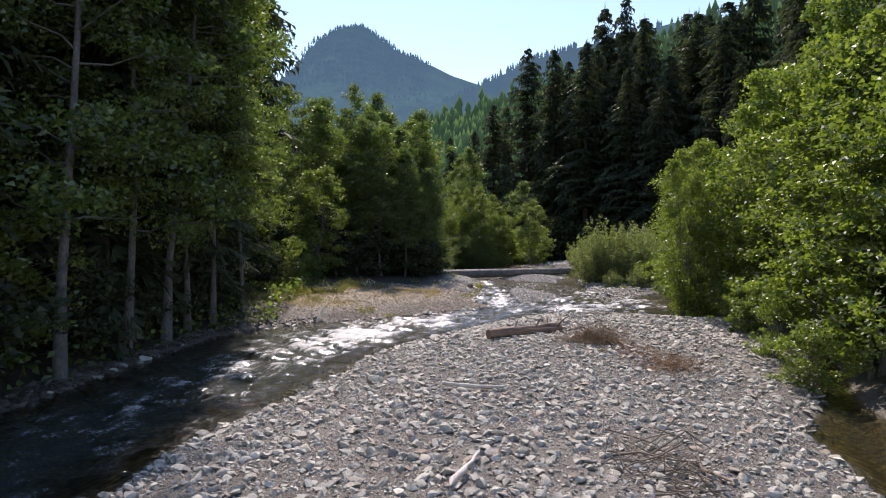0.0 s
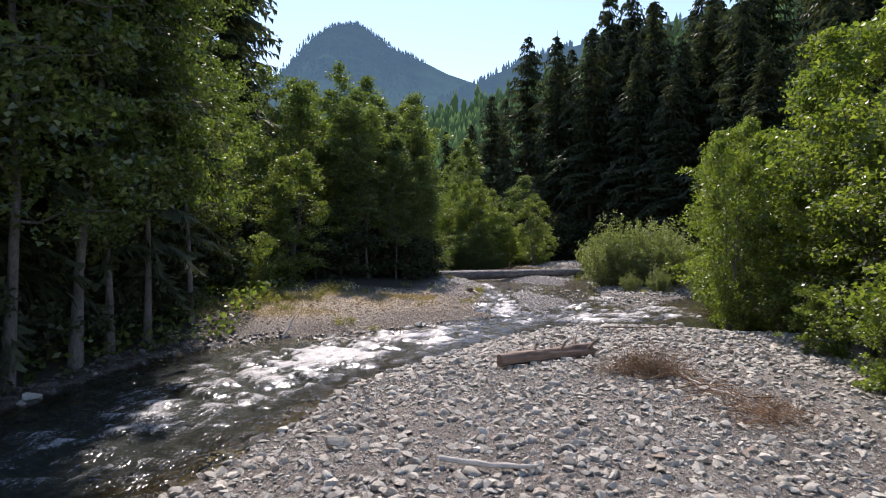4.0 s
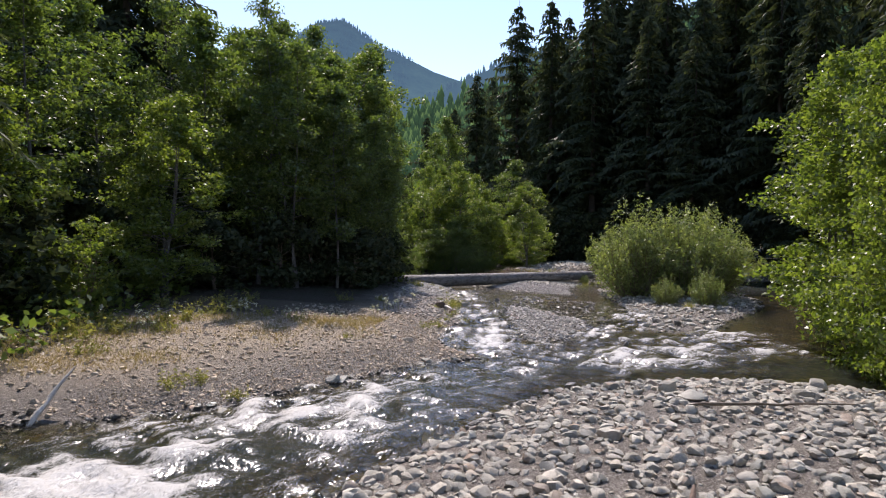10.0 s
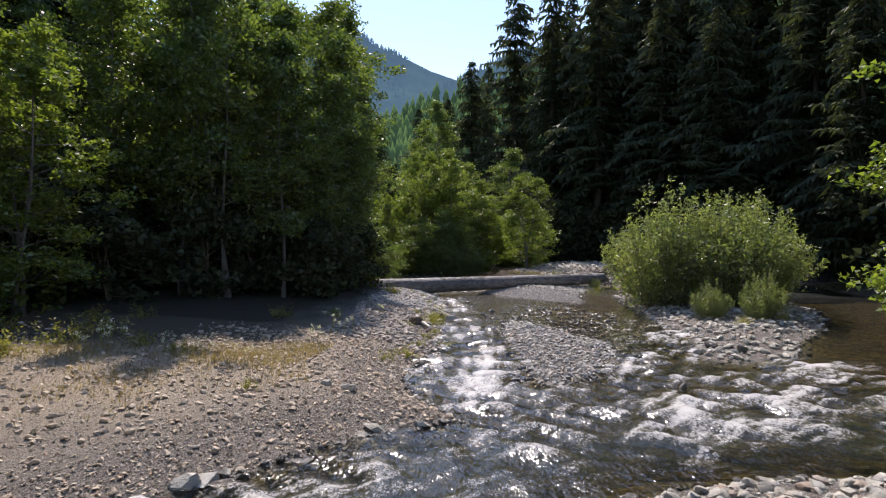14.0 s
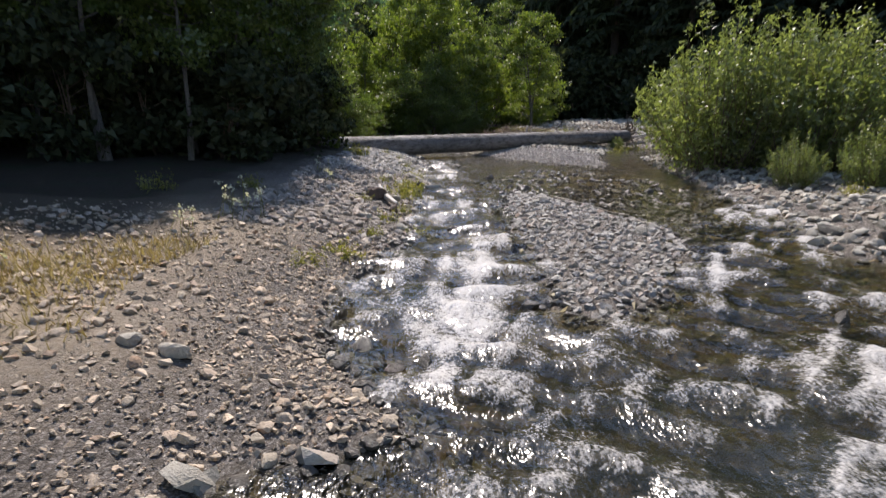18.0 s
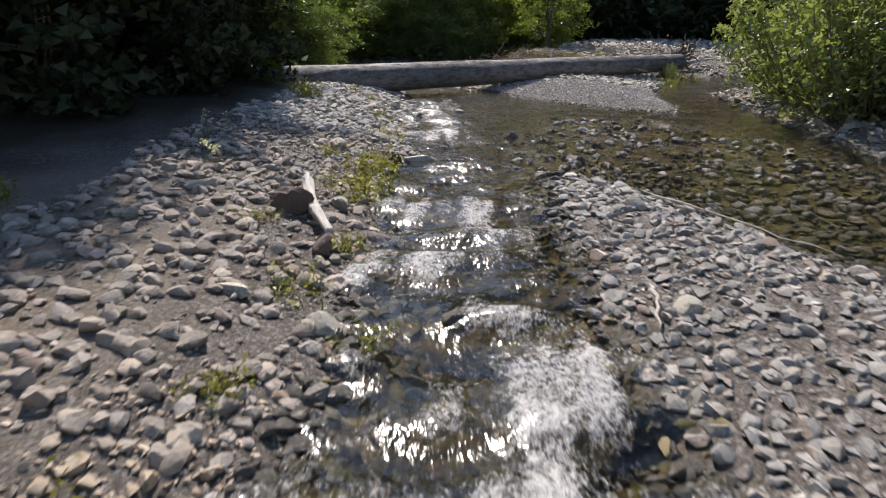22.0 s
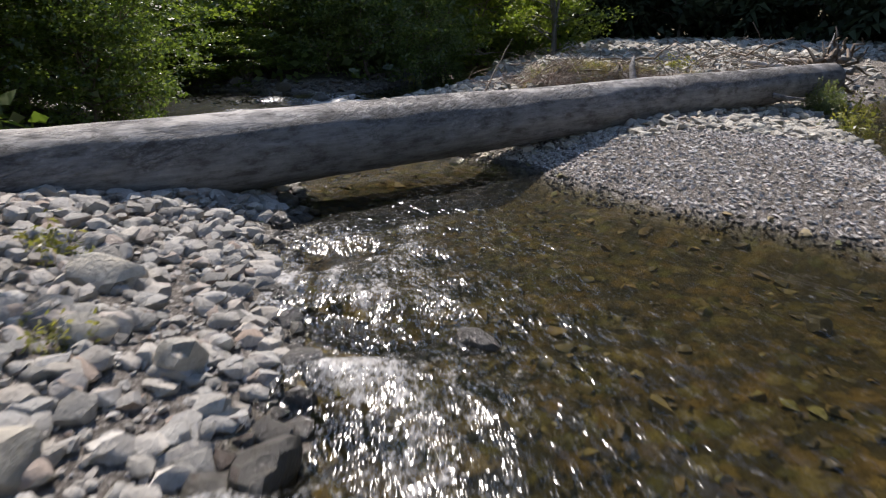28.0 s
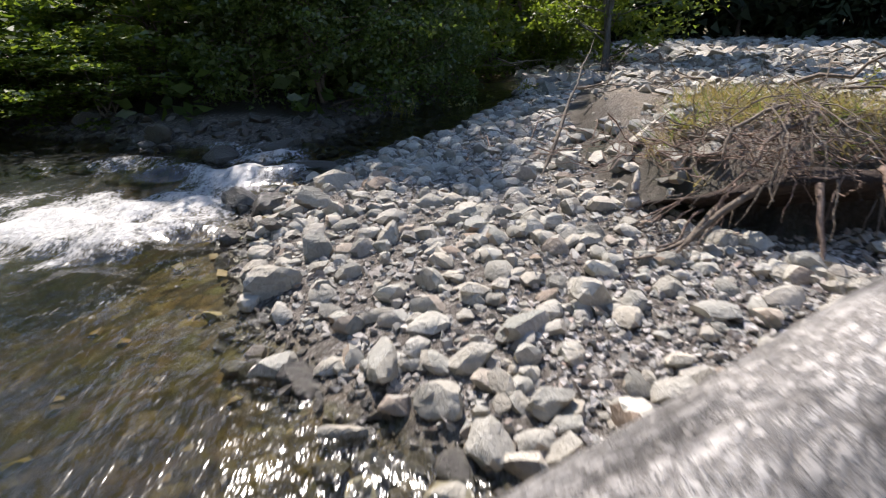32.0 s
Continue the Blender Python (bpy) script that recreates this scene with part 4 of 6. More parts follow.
def tree_kind(name, label, category, wood, crown, bark, leaf_mat, crown_name="crown"):
    ob = thing(name, label, category)
    if isinstance(wood[0], list):
        stem_list, limbs = wood
        for one in stem_list:
            part_of("trunk" if category != "bush" else "stem", mesh_of("trunk", *one, bark, True), ob)
        tagged(part_of("branchwork", mesh_of("branchwork", *limbs, bark, True), ob), kind="stuff")
    else:
        part_of("trunk", mesh_of("trunk", *wood, bark, True), ob)
    part_of(crown_name, mesh_of(crown_name, *crown, leaf_mat), ob)
    return ob


def plant_out(kinds, spots, group):
    """Stands copies of the kinds at spots (x, y, scale, and a width), the first of each being the pattern itself."""
    used_up = set()
    for n, (x, y, size, *slim) in enumerate(spots):
        k = n % len(kinds)
        wide = size * (slim or [1.0])[0] * (0.88 + 0.26 * ((n * 5) % 7) / 6)
        m = pose(x, y, float(height_at(x, y)) - 0.05, 0, 0, (n * 137.5 + x * 31) % 360) @ Matrix.Diagonal((wide, wide, size * (0.94 + 0.12 * ((n * 7) % 5) / 4), 1))
        if k not in used_up:
            used_up.add(k)
            ob = kinds[k]
            ob.matrix_world = m
            tagged(ob, group=group)
        else:
            copy_thing(kinds[k], m @ Matrix.Diagonal((*(1 / s for s in kinds[k].scale), 1)))


# dark firs of the far bank and the left wood
FIRS = [tree_kind("fir_tree", "tall dark green fir with drooping boughs in the valley forest", "tree", *conifer(40 + k, 27, 5.6 + 0.5 * k, 0.02 + 0.02 * k, gap=0.68), BARK, NEEDLE, "crown") for k in range(4)]
fir_spots = [(13.8, 82.7, 1.06), (22.4, 73.6, 1.02), (11.9, 93.6, 1.07), (7.5, 99, 0.90), (16.5, 76, 0.92), (18.6, 80, 1.02), (20.4, 84, 1.2), (23.4, 84.4, 1.18), (25.7, 84, 1.12), (24.5, 80, 1.03), (26.5, 62, 0.93), (27.5, 71, 1.0), (31, 66, 1.05), (30, 55, 0.95),
             (34, 60, 1.06), (36, 52, 1.0), (33, 46, 0.92), (39, 46, 1.05), (38, 57, 1.12), (29, 78, 1.05), (15, 88, 0.85), (10, 104, 0.9), (17, 97, 1.0), (23, 92, 1.1), (13.5, 101, 0.8),
             (27, 49, 0.75), (31, 39, 0.95), (36, 38, 1.05), (30, 31, 0.9), (35, 29, 1.0), (22, 66, 0.72), (25.5, 56, 0.7), (20, 71, 0.75), (5, 108, 0.8), (1, 114, 0.75), (-4, 104, 0.7), (19.5, 88, 1.0), (26, 86, 1.1), (33, 82, 1.15), (28.5, 66, 0.95), (32.5, 54, 1.0), (29.5, 43.5, 0.9), (16, 84.5, 0.9), (24, 69.5, 0.85), (36.5, 68, 1.1), (34, 34, 1.0), (21.5, 77.5, 0.95),
             (-16.3, 53.7, 1.05), (-18.5, 47, 1.1), (-21, 58, 1.12), (-22, 40, 1.1), (-19, 34, 1.0), (-25, 50, 1.15), (-17, 28, 0.95), (-22, 24, 1.05), (-18, 18, 0.95), (-24, 12, 1.05), (-19, 66, 1.0),
             (-17.5, 9, 0.9), (-14.6, 17.2, 0.95), (-15.2, 23.0, 0.95), (-14.8, 29.6, 0.85)]
plant_out(FIRS, fir_spots, "firs of the valley")
CEDARS = [tree_kind("cedar_tree", "dark dense cedar with fine drooping sprays above the shaded bank", "tree", *conifer(44 + k, 21, 4.4, 0.05, gap=0.62, fine=0.42), BARK, NEEDLE, "crown") for k in range(2)]
plant_out(CEDARS, [(-12.4, 20.5, 1.0), (-12.6, 26.2, 1.05), (-12.4, 14.4, 1.0), (-13.4, 9.6, 1.0), (-9.3, 24.2, 0.86), (-9.8, 27.6, 0.74), (-10.0, 19.2, 0.95), (-10.8, 31.6, 0.62), (-11.4, 10.8, 0.9)], "cedars of the shaded bank")

ALDERS = [tree_kind("alder_tree", "slender alder with pale trunk and deep green leaves on the bank", "tree", *broadleaf(60 + k, 14.0, 2.7, 0.22, 46, 10500, 0.145, 1 + k % 2, 0.09, 0.62, 0.15, True), ALDER_BARK, ALDER) for k in range(4)]
alder_spots = [(-1.3, 45.6, 0.56), (-1.9, 43.2, 0.54), (-2.4, 41.3, 0.55), (-0.9, 47.4, 0.54), (-7.6, 41.5, 0.75), (-4.1, 49.2, 0.86), (-10.6, 52, 0.95), (-6.4, 46.5, 0.86), (-2.8, 43.0, 0.72), (-3.9, 40.8, 0.68), (-4.6, 43.2, 0.76), (-6.3, 43.8, 0.81), (-1.8, 46.0, 0.62), (-9.6, 46, 0.92), (-2.4, 50.4, 0.72), (-3.2, 44.8, 0.8), (-5.4, 41.4, 0.75), (-1.8, 48.2, 0.62), (-5.6, 52.2, 0.92), (-1.2, 51.1, 0.56), (-1.6, 50.1, 0.58), (-1.9, 51.9, 0.7), (-2.9, 52.2, 0.84), (-4.4, 53.0, 0.92), (-6.6, 54.0, 1.0), (-7.6, 60.2, 0.95), (-11.5, 41, 0.74), (-13, 37.5, 0.74), (-8.6, 49.8, 0.86), (-8.8, 64.5, 0.85),
               (-10.8, 58.5, 0.95), (-13.2, 47, 0.78), (-10.6, 35.2, 0.68), (-12.0, 31.0, 0.8), (-13.5, 27, 1.1), (-12.6, 22, 1.15), (-13.4, 15, 1.2),
               (-15.0, 32, 0.9), (-14.6, 19.0, 1.2), (-15.5, 24.2, 1.2), (-13.0, 6.5, 1.1), (-11.6, 1.0, 1.1), (-16, 11, 1.2), (1.6, 72, 0.72), (3.6, 74.2, 0.86), (-7.5, 73, 0.85), (7.8, 72, 0.66), (-8.5, 74, 0.95), (1.2, 82, 0.9), (-9, 66.5, 0.9)]
plant_out(ALDERS, alder_spots, "alders of the left bank")

TALL = [tree_kind("tall_alder", "tall slim alder with pale stem in the dark wood", "tree", *broadleaf(70 + k, 18.5, 3.0, 0.19, 56, 22000, 0.12, 1, 0.06, 0.62, 0.15, True), ALDER_BARK, ALDER) for k in range(2)]
plant_out(TALL, [(-8.3, 23.2, 0.95, 0.9), (-8.6, 20.6, 1.0, 1.0), (-8.0, 25.8, 0.85, 0.75), (-8.8, 18.2, 1.0, 1.05), (-8.9, 15.4, 0.95, 1.0), (-8.7, 21.9, 0.85, 0.9), (-11.4, 24.8, 1.0), (-11.6, 21.4, 1.0), (-12.6, 27.6, 0.95)], "tall alders of the shaded bank")

YOUNG = [tree_kind("young_alder", "bright green young alder lit from behind beside the stream", "tree", *broadleaf(80 + k, 8.8, 2.0, 0.06, 60, 15000, 0.11, 3, 0.05, 0.46, 0.15, True), ALDER_BARK, SUNNY) for k in range(3)]
young_spots = [(12.0, 31.4, 1.02), (13.2, 34.4, 1.0), (13.2, 27.2, 1.15), (12.6, 23.6, 1.15), (11.6, 19.6, 1.0), (10.9, 16.2, 1.0), (10.3, 12.6, 1.05), (13.9, 21.0, 1.35), (12.6, 17.0, 1.35), (12.2, 12.4, 1.4), (14.8, 25.4, 1.45),
               (15.6, 30.5, 1.2), (10.0, 8.6, 1.0), (12.5, 7.5, 1.3), (15.5, 17.5, 1.5), (-7.0, 36.0, 0.76), (-9.6, 31.6, 0.74), (16.8, 36.2, 0.9), (8.6, 63.5, 0.72), (19.0, 40.8, 0.85), (-1.4, 61.8, 0.55), (-0.4, 62.2, 0.5), (3.4, 61.9, 0.82), (5.0, 63.9, 0.85), (2.0, 62.8, 0.8), (10.2, 27.5, 0.9, 0.62), (11.2, 28.9, 0.72, 0.8)]
plant_out(YOUNG, young_spots, "young alders beside the stream")

BUSHES = [tree_kind("bank_bush", "leafy green shrub growing at the edge of the gravel", "bush", *broadleaf(90 + k, 4.4, 2.3, 0.0, 36, 6400, 0.125, 5, 0.04, 0.42, 0.15, True), TWIG, SUNNY, "foliage") for k in range(3)]
bush_spots = [(0.7, 58.95, 0.26, 2.0), (1.0, 59.9, 0.4, 1.6), (-1.3, 59.0, 0.26, 2.4), (-0.2, 59.2, 0.26, 2.2), (-2.6, 59.5, 0.3, 2.2), (-1.0, 60.2, 0.44, 1.7), (-2.2, 60.6, 0.5, 1.6), (0.2, 60.4, 0.42, 1.6),  (3.0, 62.5, 1.0), (5.4, 64.2, 0.95), (-1.2, 64.2, 0.5), (-1.0, 66.3, 0.75), (0.5, 64.6, 0.5), (8.3, 66.0, 0.6), (10.6, 72.0, 0.9), (6.9, 67.5, 0.9), (4.8, 67.5, 1.25), (1.4, 65.5, 1.3), (8.8, 70.5, 1.05), (-7.9, 33.0, 0.55), (-9.8, 27.2, 0.7), (-8.4, 38.6, 0.75),
              (-5.9, 43.5, 0.7), (10.6, 22.5, 0.45), (9.8, 18.7, 0.45), (9.0, 15.6, 0.42), (11.6, 26.8, 0.5), (-5.2, 55.0, 0.7), (-10.4, 21.5, 0.7), (-10.6, 14.6, 0.8), (12.2, 29.5, 0.5)]
plant_out(BUSHES, bush_spots, "shrubs of the banks")

def willow(seed, height, radius, shoots, count):
    """A thicket of upright pointed shoots from one foot, clad in narrow leaves."""
    rng = np.random.default_rng(seed)
    wood, at = [], []
    for k in range(shoots):
        az, out = rng.uniform(0, 6.28), radius * math.sqrt(rng.random())
        h = height * (1 - 0.45 * (out / radius) ** 2) * rng.uniform(0.62, 1.08)
        q = np.linspace(0, 1, 7)
        reach = out * (0.25 + 0.75 * q**0.7)
        p = np.stack([np.cos(az) * reach, np.sin(az) * reach, q * h - 0.1 * (q == 0)], -1)
        p[1:] += np.cumsum(rng.normal(0, 0.045, (6, 3)), 0)
        wood.append(tube(p, 0.022 * (1 - 0.9 * q), 4))
        n = int(count / shoots)
        s = rng.random(n) ** 0.75
        c = np.stack([np.interp(s, q, p[:, i]) for i in range(3)], -1)
        at.append(c + rng.normal(0, 1, (n, 3)) * (0.05 + 0.30 * (1.02 - s[:, None])) * [1, 1, 0.6])
    return ([], join(wood)), leaves(rng, np.concatenate(at), 0.135, 0.052, -0.55, 0.25, True)


WILLOWS = [tree_kind("willow_bush", "broad grey-green willow bush on the gravel between channels", "bush", *willow(96 + k, 4.5, 2.6, 90, 11500), TWIG, WILLOW, "foliage") for k in range(2)]
willow_spots = [(11.9, 45.2, 0.95), (13.6, 45.6, 0.95), (10.9, 45.4, 0.95), (12.9, 44.6, 1.0), (14.4, 46.4, 0.9), (11.6, 48.2, 0.8), (10.9, 41.6, 0.28), (12.4, 41.2, 0.34), (16.2, 49.5, 0.85), (10.7, 54.6, 0.14), (15.8, 57.4, 0.5)]
plant_out(WILLOWS, willow_spots, "willows of the gravel island")


# Shrubs that fill the black under the trees; fir needle colour paints its shade.
SHADE = [tree_kind("dark_shrub", "dense shrub under the trees, dark needle colour standing in for deep shade", "bush", *broadleaf(110 + k, 4.2, 2.2, 0.0, 26, 2500, 0.24, 4, 0.04, 0.6, 0.15, True), TWIG, NEEDLE, "foliage") for k in range(2)]
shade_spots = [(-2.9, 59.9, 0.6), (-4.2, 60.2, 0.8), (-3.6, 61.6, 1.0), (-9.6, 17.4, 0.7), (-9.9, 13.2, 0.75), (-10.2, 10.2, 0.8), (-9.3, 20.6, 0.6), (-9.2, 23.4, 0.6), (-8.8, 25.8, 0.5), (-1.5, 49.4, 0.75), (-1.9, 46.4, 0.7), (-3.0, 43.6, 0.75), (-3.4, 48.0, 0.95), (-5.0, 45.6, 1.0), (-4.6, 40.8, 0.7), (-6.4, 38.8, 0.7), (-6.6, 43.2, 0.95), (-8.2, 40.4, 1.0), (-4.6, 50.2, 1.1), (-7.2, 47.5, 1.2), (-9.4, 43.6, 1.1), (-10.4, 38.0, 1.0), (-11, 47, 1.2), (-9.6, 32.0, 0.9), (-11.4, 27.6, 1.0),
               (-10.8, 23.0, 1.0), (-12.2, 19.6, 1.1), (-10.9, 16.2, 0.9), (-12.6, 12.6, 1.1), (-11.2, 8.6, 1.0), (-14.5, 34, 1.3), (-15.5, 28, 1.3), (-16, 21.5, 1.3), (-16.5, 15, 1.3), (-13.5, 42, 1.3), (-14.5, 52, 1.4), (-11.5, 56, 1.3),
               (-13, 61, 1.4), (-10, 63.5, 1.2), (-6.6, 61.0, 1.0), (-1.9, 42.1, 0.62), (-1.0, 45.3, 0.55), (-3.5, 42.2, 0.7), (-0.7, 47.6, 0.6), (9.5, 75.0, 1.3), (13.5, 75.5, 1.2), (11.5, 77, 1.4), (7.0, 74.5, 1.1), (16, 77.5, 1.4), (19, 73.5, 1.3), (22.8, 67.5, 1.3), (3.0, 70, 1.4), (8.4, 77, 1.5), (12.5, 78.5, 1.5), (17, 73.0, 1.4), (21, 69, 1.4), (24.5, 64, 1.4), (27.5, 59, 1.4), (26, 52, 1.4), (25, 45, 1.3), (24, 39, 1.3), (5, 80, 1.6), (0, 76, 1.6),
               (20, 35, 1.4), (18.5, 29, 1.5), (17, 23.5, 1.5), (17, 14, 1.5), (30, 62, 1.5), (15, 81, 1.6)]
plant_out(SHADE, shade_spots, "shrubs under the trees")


POOLSIDE = [tree_kind("poolside_shrub", "dense dark green shrub overhanging the upper pool", "bush", *broadleaf(116 + k, 4.0, 2.3, 0.0, 48, 13000, 0.075, 5, 0.04, 0.5, 0.15, True), TWIG, ALDER, "foliage") for k in range(2)]
plant_out(POOLSIDE, [(2.4, 59.3, 0.6), (3.2, 59.6, 0.62), (4.2, 60.6, 0.6), (5.0, 62.0, 0.55), (2.2, 60.4, 0.85), (3.0, 60.9, 0.9), (-0.4, 53.6, 0.62), (-0.7, 54.9, 0.7), (-1.8, 53.6, 0.85), (-2.3, 55.8, 0.85)], "shrubs round the upper pool")


# ---------- distance ----------
def ridge(name, label, line, depth, foot, mat, seed, cols=90, rows=26, rough=14.0):
    """A far slope: a rough sheet that falls from a skyline towards the valley."""
    line = np.array(line, float)
    u = np.linspace(0, 1, cols)
    t = np.linspace(0, 1, len(line))
    x, y, z = (np.interp(u, t, line[:, c]) for c in range(3))
    v = np.linspace(0, 1, rows)
    X = x[None] + 0 * v[:, None]
    Y = y[None] - depth * v[:, None]
    bumps = (fbm(X / 60 + seed, Y / 60, 4, seed) - 0.5)
    Z = foot + (z[None] - foot) * (1 - v[:, None] ** 0.85) + bumps * rough * np.minimum(1, v[:, None] * 4 + 0.1)
    i = np.arange(rows * cols).reshape(rows, cols)
    f = np.stack([i[:-1, :-1], i[1:, :-1], i[1:, 1:], i[:-1, 1:]], -1).reshape(-1, 4)
    ob = new(name, mesh_of(name, np.stack([X, Y, Z], -1).reshape(-1, 3), f, mat, True))
    tagged(ob, label, "hill", kind="structure")
    return X, Y, Z


def cone_forest(name, label, pts, heights, mat, seed):
    rng = np.random.default_rng(seed)
    vs, fs, base = [], [], 0
    ang = np.arange(5) * 2 * np.pi / 5
    for (x, y, z), h in zip(pts, heights):
        rings = []
        for zz, r in ((0.05, 0.18), (0.48, 0.09), (0.5, 0.14)):
            rr = r * h * rng.uniform(0.7, 1.3, 5)
            rings.append(np.stack([x + rr * np.cos(ang), y + rr * np.sin(ang), z + zz * h + rng.normal(0, 0.03 * h, 5)], -1))
        v = np.concatenate(rings + [np.array([[x, y, z + h]])])
        i = np.arange(2)[:, None] * 5 + np.arange(5)[None]
        j = np.arange(2)[:, None] * 5 + (np.arange(5)[None] + 1) % 5
        a = np.stack([i, j, j + 5], -1).reshape(-1, 3)
        b = np.stack([i, j + 5, i + 5], -1).reshape(-1, 3)
        c = np.stack([10 + np.arange(5), 10 + (np.arange(5) + 1) % 5, np.full(5, 15)], -1)
        vs.append(v)
        fs.append(np.concatenate([a, b, c]) + base)
        base += len(v)
    ob = new(name, mesh_of(name, np.concatenate(vs), np.concatenate(fs), mat))
    return tagged(ob, label, "forest", kind="stuff")


MT = [(-900, 1300, 150), (-520, 1300, 230), (-325, 1300, 320), (-280, 1300, 365), (-258, 1300, 394), (-213, 1300, 420), (-174, 1300, 425), (-146, 1300, 411), (-100, 1300, 379), (-32, 1300, 352), (13, 1300, 330), (70, 1300, 312), (200, 1300, 270), (500, 1300, 200)]
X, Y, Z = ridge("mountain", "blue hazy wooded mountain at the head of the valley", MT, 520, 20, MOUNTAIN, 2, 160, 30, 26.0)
r_ = np.random.default_rng(5)
k_ = r_.integers(8, 110, 1500)
row_ = (r_.random(1500) ** 2.2 * 9).astype(int)
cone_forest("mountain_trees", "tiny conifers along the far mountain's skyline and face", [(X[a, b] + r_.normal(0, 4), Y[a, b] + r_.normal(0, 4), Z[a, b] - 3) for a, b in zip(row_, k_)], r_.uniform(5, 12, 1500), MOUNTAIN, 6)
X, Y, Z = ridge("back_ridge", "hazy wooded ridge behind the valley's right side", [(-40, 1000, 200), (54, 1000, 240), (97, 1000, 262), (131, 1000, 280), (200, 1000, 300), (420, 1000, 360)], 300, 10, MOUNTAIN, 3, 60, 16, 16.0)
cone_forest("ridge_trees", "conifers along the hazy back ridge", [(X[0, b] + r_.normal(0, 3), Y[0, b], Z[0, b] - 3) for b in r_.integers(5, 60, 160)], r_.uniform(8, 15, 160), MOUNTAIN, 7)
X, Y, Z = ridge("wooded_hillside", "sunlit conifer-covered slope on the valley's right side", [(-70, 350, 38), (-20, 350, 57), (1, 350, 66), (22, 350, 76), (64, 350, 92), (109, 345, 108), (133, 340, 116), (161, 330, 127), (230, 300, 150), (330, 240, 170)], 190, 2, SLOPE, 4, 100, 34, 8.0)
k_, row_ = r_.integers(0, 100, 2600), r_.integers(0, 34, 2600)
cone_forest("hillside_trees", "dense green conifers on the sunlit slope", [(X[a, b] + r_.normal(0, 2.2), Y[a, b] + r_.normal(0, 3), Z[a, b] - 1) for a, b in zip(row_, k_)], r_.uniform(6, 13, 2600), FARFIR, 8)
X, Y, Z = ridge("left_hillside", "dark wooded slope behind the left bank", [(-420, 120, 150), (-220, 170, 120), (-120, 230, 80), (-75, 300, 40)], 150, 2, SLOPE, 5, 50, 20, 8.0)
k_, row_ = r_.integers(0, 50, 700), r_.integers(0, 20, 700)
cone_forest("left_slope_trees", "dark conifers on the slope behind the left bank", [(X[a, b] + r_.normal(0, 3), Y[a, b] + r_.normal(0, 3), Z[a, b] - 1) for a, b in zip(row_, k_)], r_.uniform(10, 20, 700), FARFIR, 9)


# ---------- the fallen trunk across the stream ----------
def log_mesh(name, length, r0, r1, mat, seed, rings=90, sides=40, rough=0.035, bend=0.1):
    """A barkless trunk along +x with checks, flutes and knots worked into its surface, closed at both ends."""
    u = np.linspace(0, 1, rings)
    a = np.arange(sides) * 2 * np.pi / sides
    U, A = np.meshgrid(u, a, indexing="ij")
    r = r0 + (r1 - r0) * U
    x = U * length
    r = r * (1 + rough * 2 * (fbm(x * 0.8 + seed, np.cos(A) * 1.5 + 9, 3, seed) - 0.5) + rough * 1.6 * (fbm(x * 1.3, A * 5.0 + np.cos(A), 3, seed + 1) - 0.5))
    rng = np.random.default_rng(seed)
    for _ in range(int(length * 0.9)):
        kx, ka = rng.uniform(0, length), rng.uniform(0, 6.28)
        d = ((x - kx) / 0.09) ** 2 + (np.angle(np.exp(1j * (A - ka))) / (0.07 / r0)) ** 2
        r = r + 0.022 * np.exp(-d) - 0.03 * np.exp(-d * 6)
    cy, cz = bend * np.sin(U * 3.1), bend * 0.3 * np.sin(U * 4 + 1)
    v = np.stack([x, cy + r * np.cos(A), cz + r * np.sin(A)], -1).reshape(-1, 3)
    i = np.arange(rings - 1)[:, None] * sides + np.arange(sides)[None]
    j = np.arange(rings - 1)[:, None] * sides + (np.arange(sides)[None] + 1) % sides
    f = np.stack([i, i + sides, j + sides, j], -1).reshape(-1, 4)
    n = len(v)
    ends = np.array([[0 - 0.02, cy[0, 0], cz[0, 0]], [length + 0.02, cy[-1, 0], cz[-1, 0]]])
    k = np.arange(sides)
    k2 = (k + 1) % sides
    cap0 = np.stack([k, k2, np.full(sides, n), np.full(sides, n)], -1)
    cap1 = np.stack([k2 + n - sides, k + n - sides, np.full(sides, n + 1), np.full(sides, n + 1)], -1)
    bm = bmesh.new()
    bv = [bm.verts.new(p) for p in np.concatenate([v, ends])]
    for q in f:
        bm.faces.new([bv[t] for t in q]).smooth = True
    for q in np.concatenate([cap0, cap1]):
        bm.faces.new([bv[t] for t in q[:3]])
    me = bpy.data.meshes.new(name)
    bm.to_mesh(me)
    bm.free()
    me.materials.append(mat)
    return me


def sticks(rng, n, spread_xy, height, length, radius, flat=0.4, rise=0.15):
    """A tangle of bent thin sticks about the origin."""
    out = []
    for _ in range(n):
        a, e = rng.uniform(0, 6.28), rng.normal(rise, flat)
        ln_ = length * rng.uniform(0.4, 1.2)
        o = np.array([rng.normal(0, spread_xy[0]), rng.normal(0, spread_xy[1]), abs(rng.normal(0, height))])
        q = np.linspace(-0.5, 0.5, 5)
        d = np.array([math.cos(a) * math.cos(e), math.sin(a) * math.cos(e), math.sin(e)])
        p = o + d * q[:, None] * ln_ + rng.normal(0, 0.05 * ln_, (5, 3))
        p[:, 2] = np.maximum(p[:, 2], 0.01)
        out.append(tube(p, radius * rng.uniform(0.5, 1.3) * (1 - 0.7 * (q + 0.5)), 4))
    return join(out)


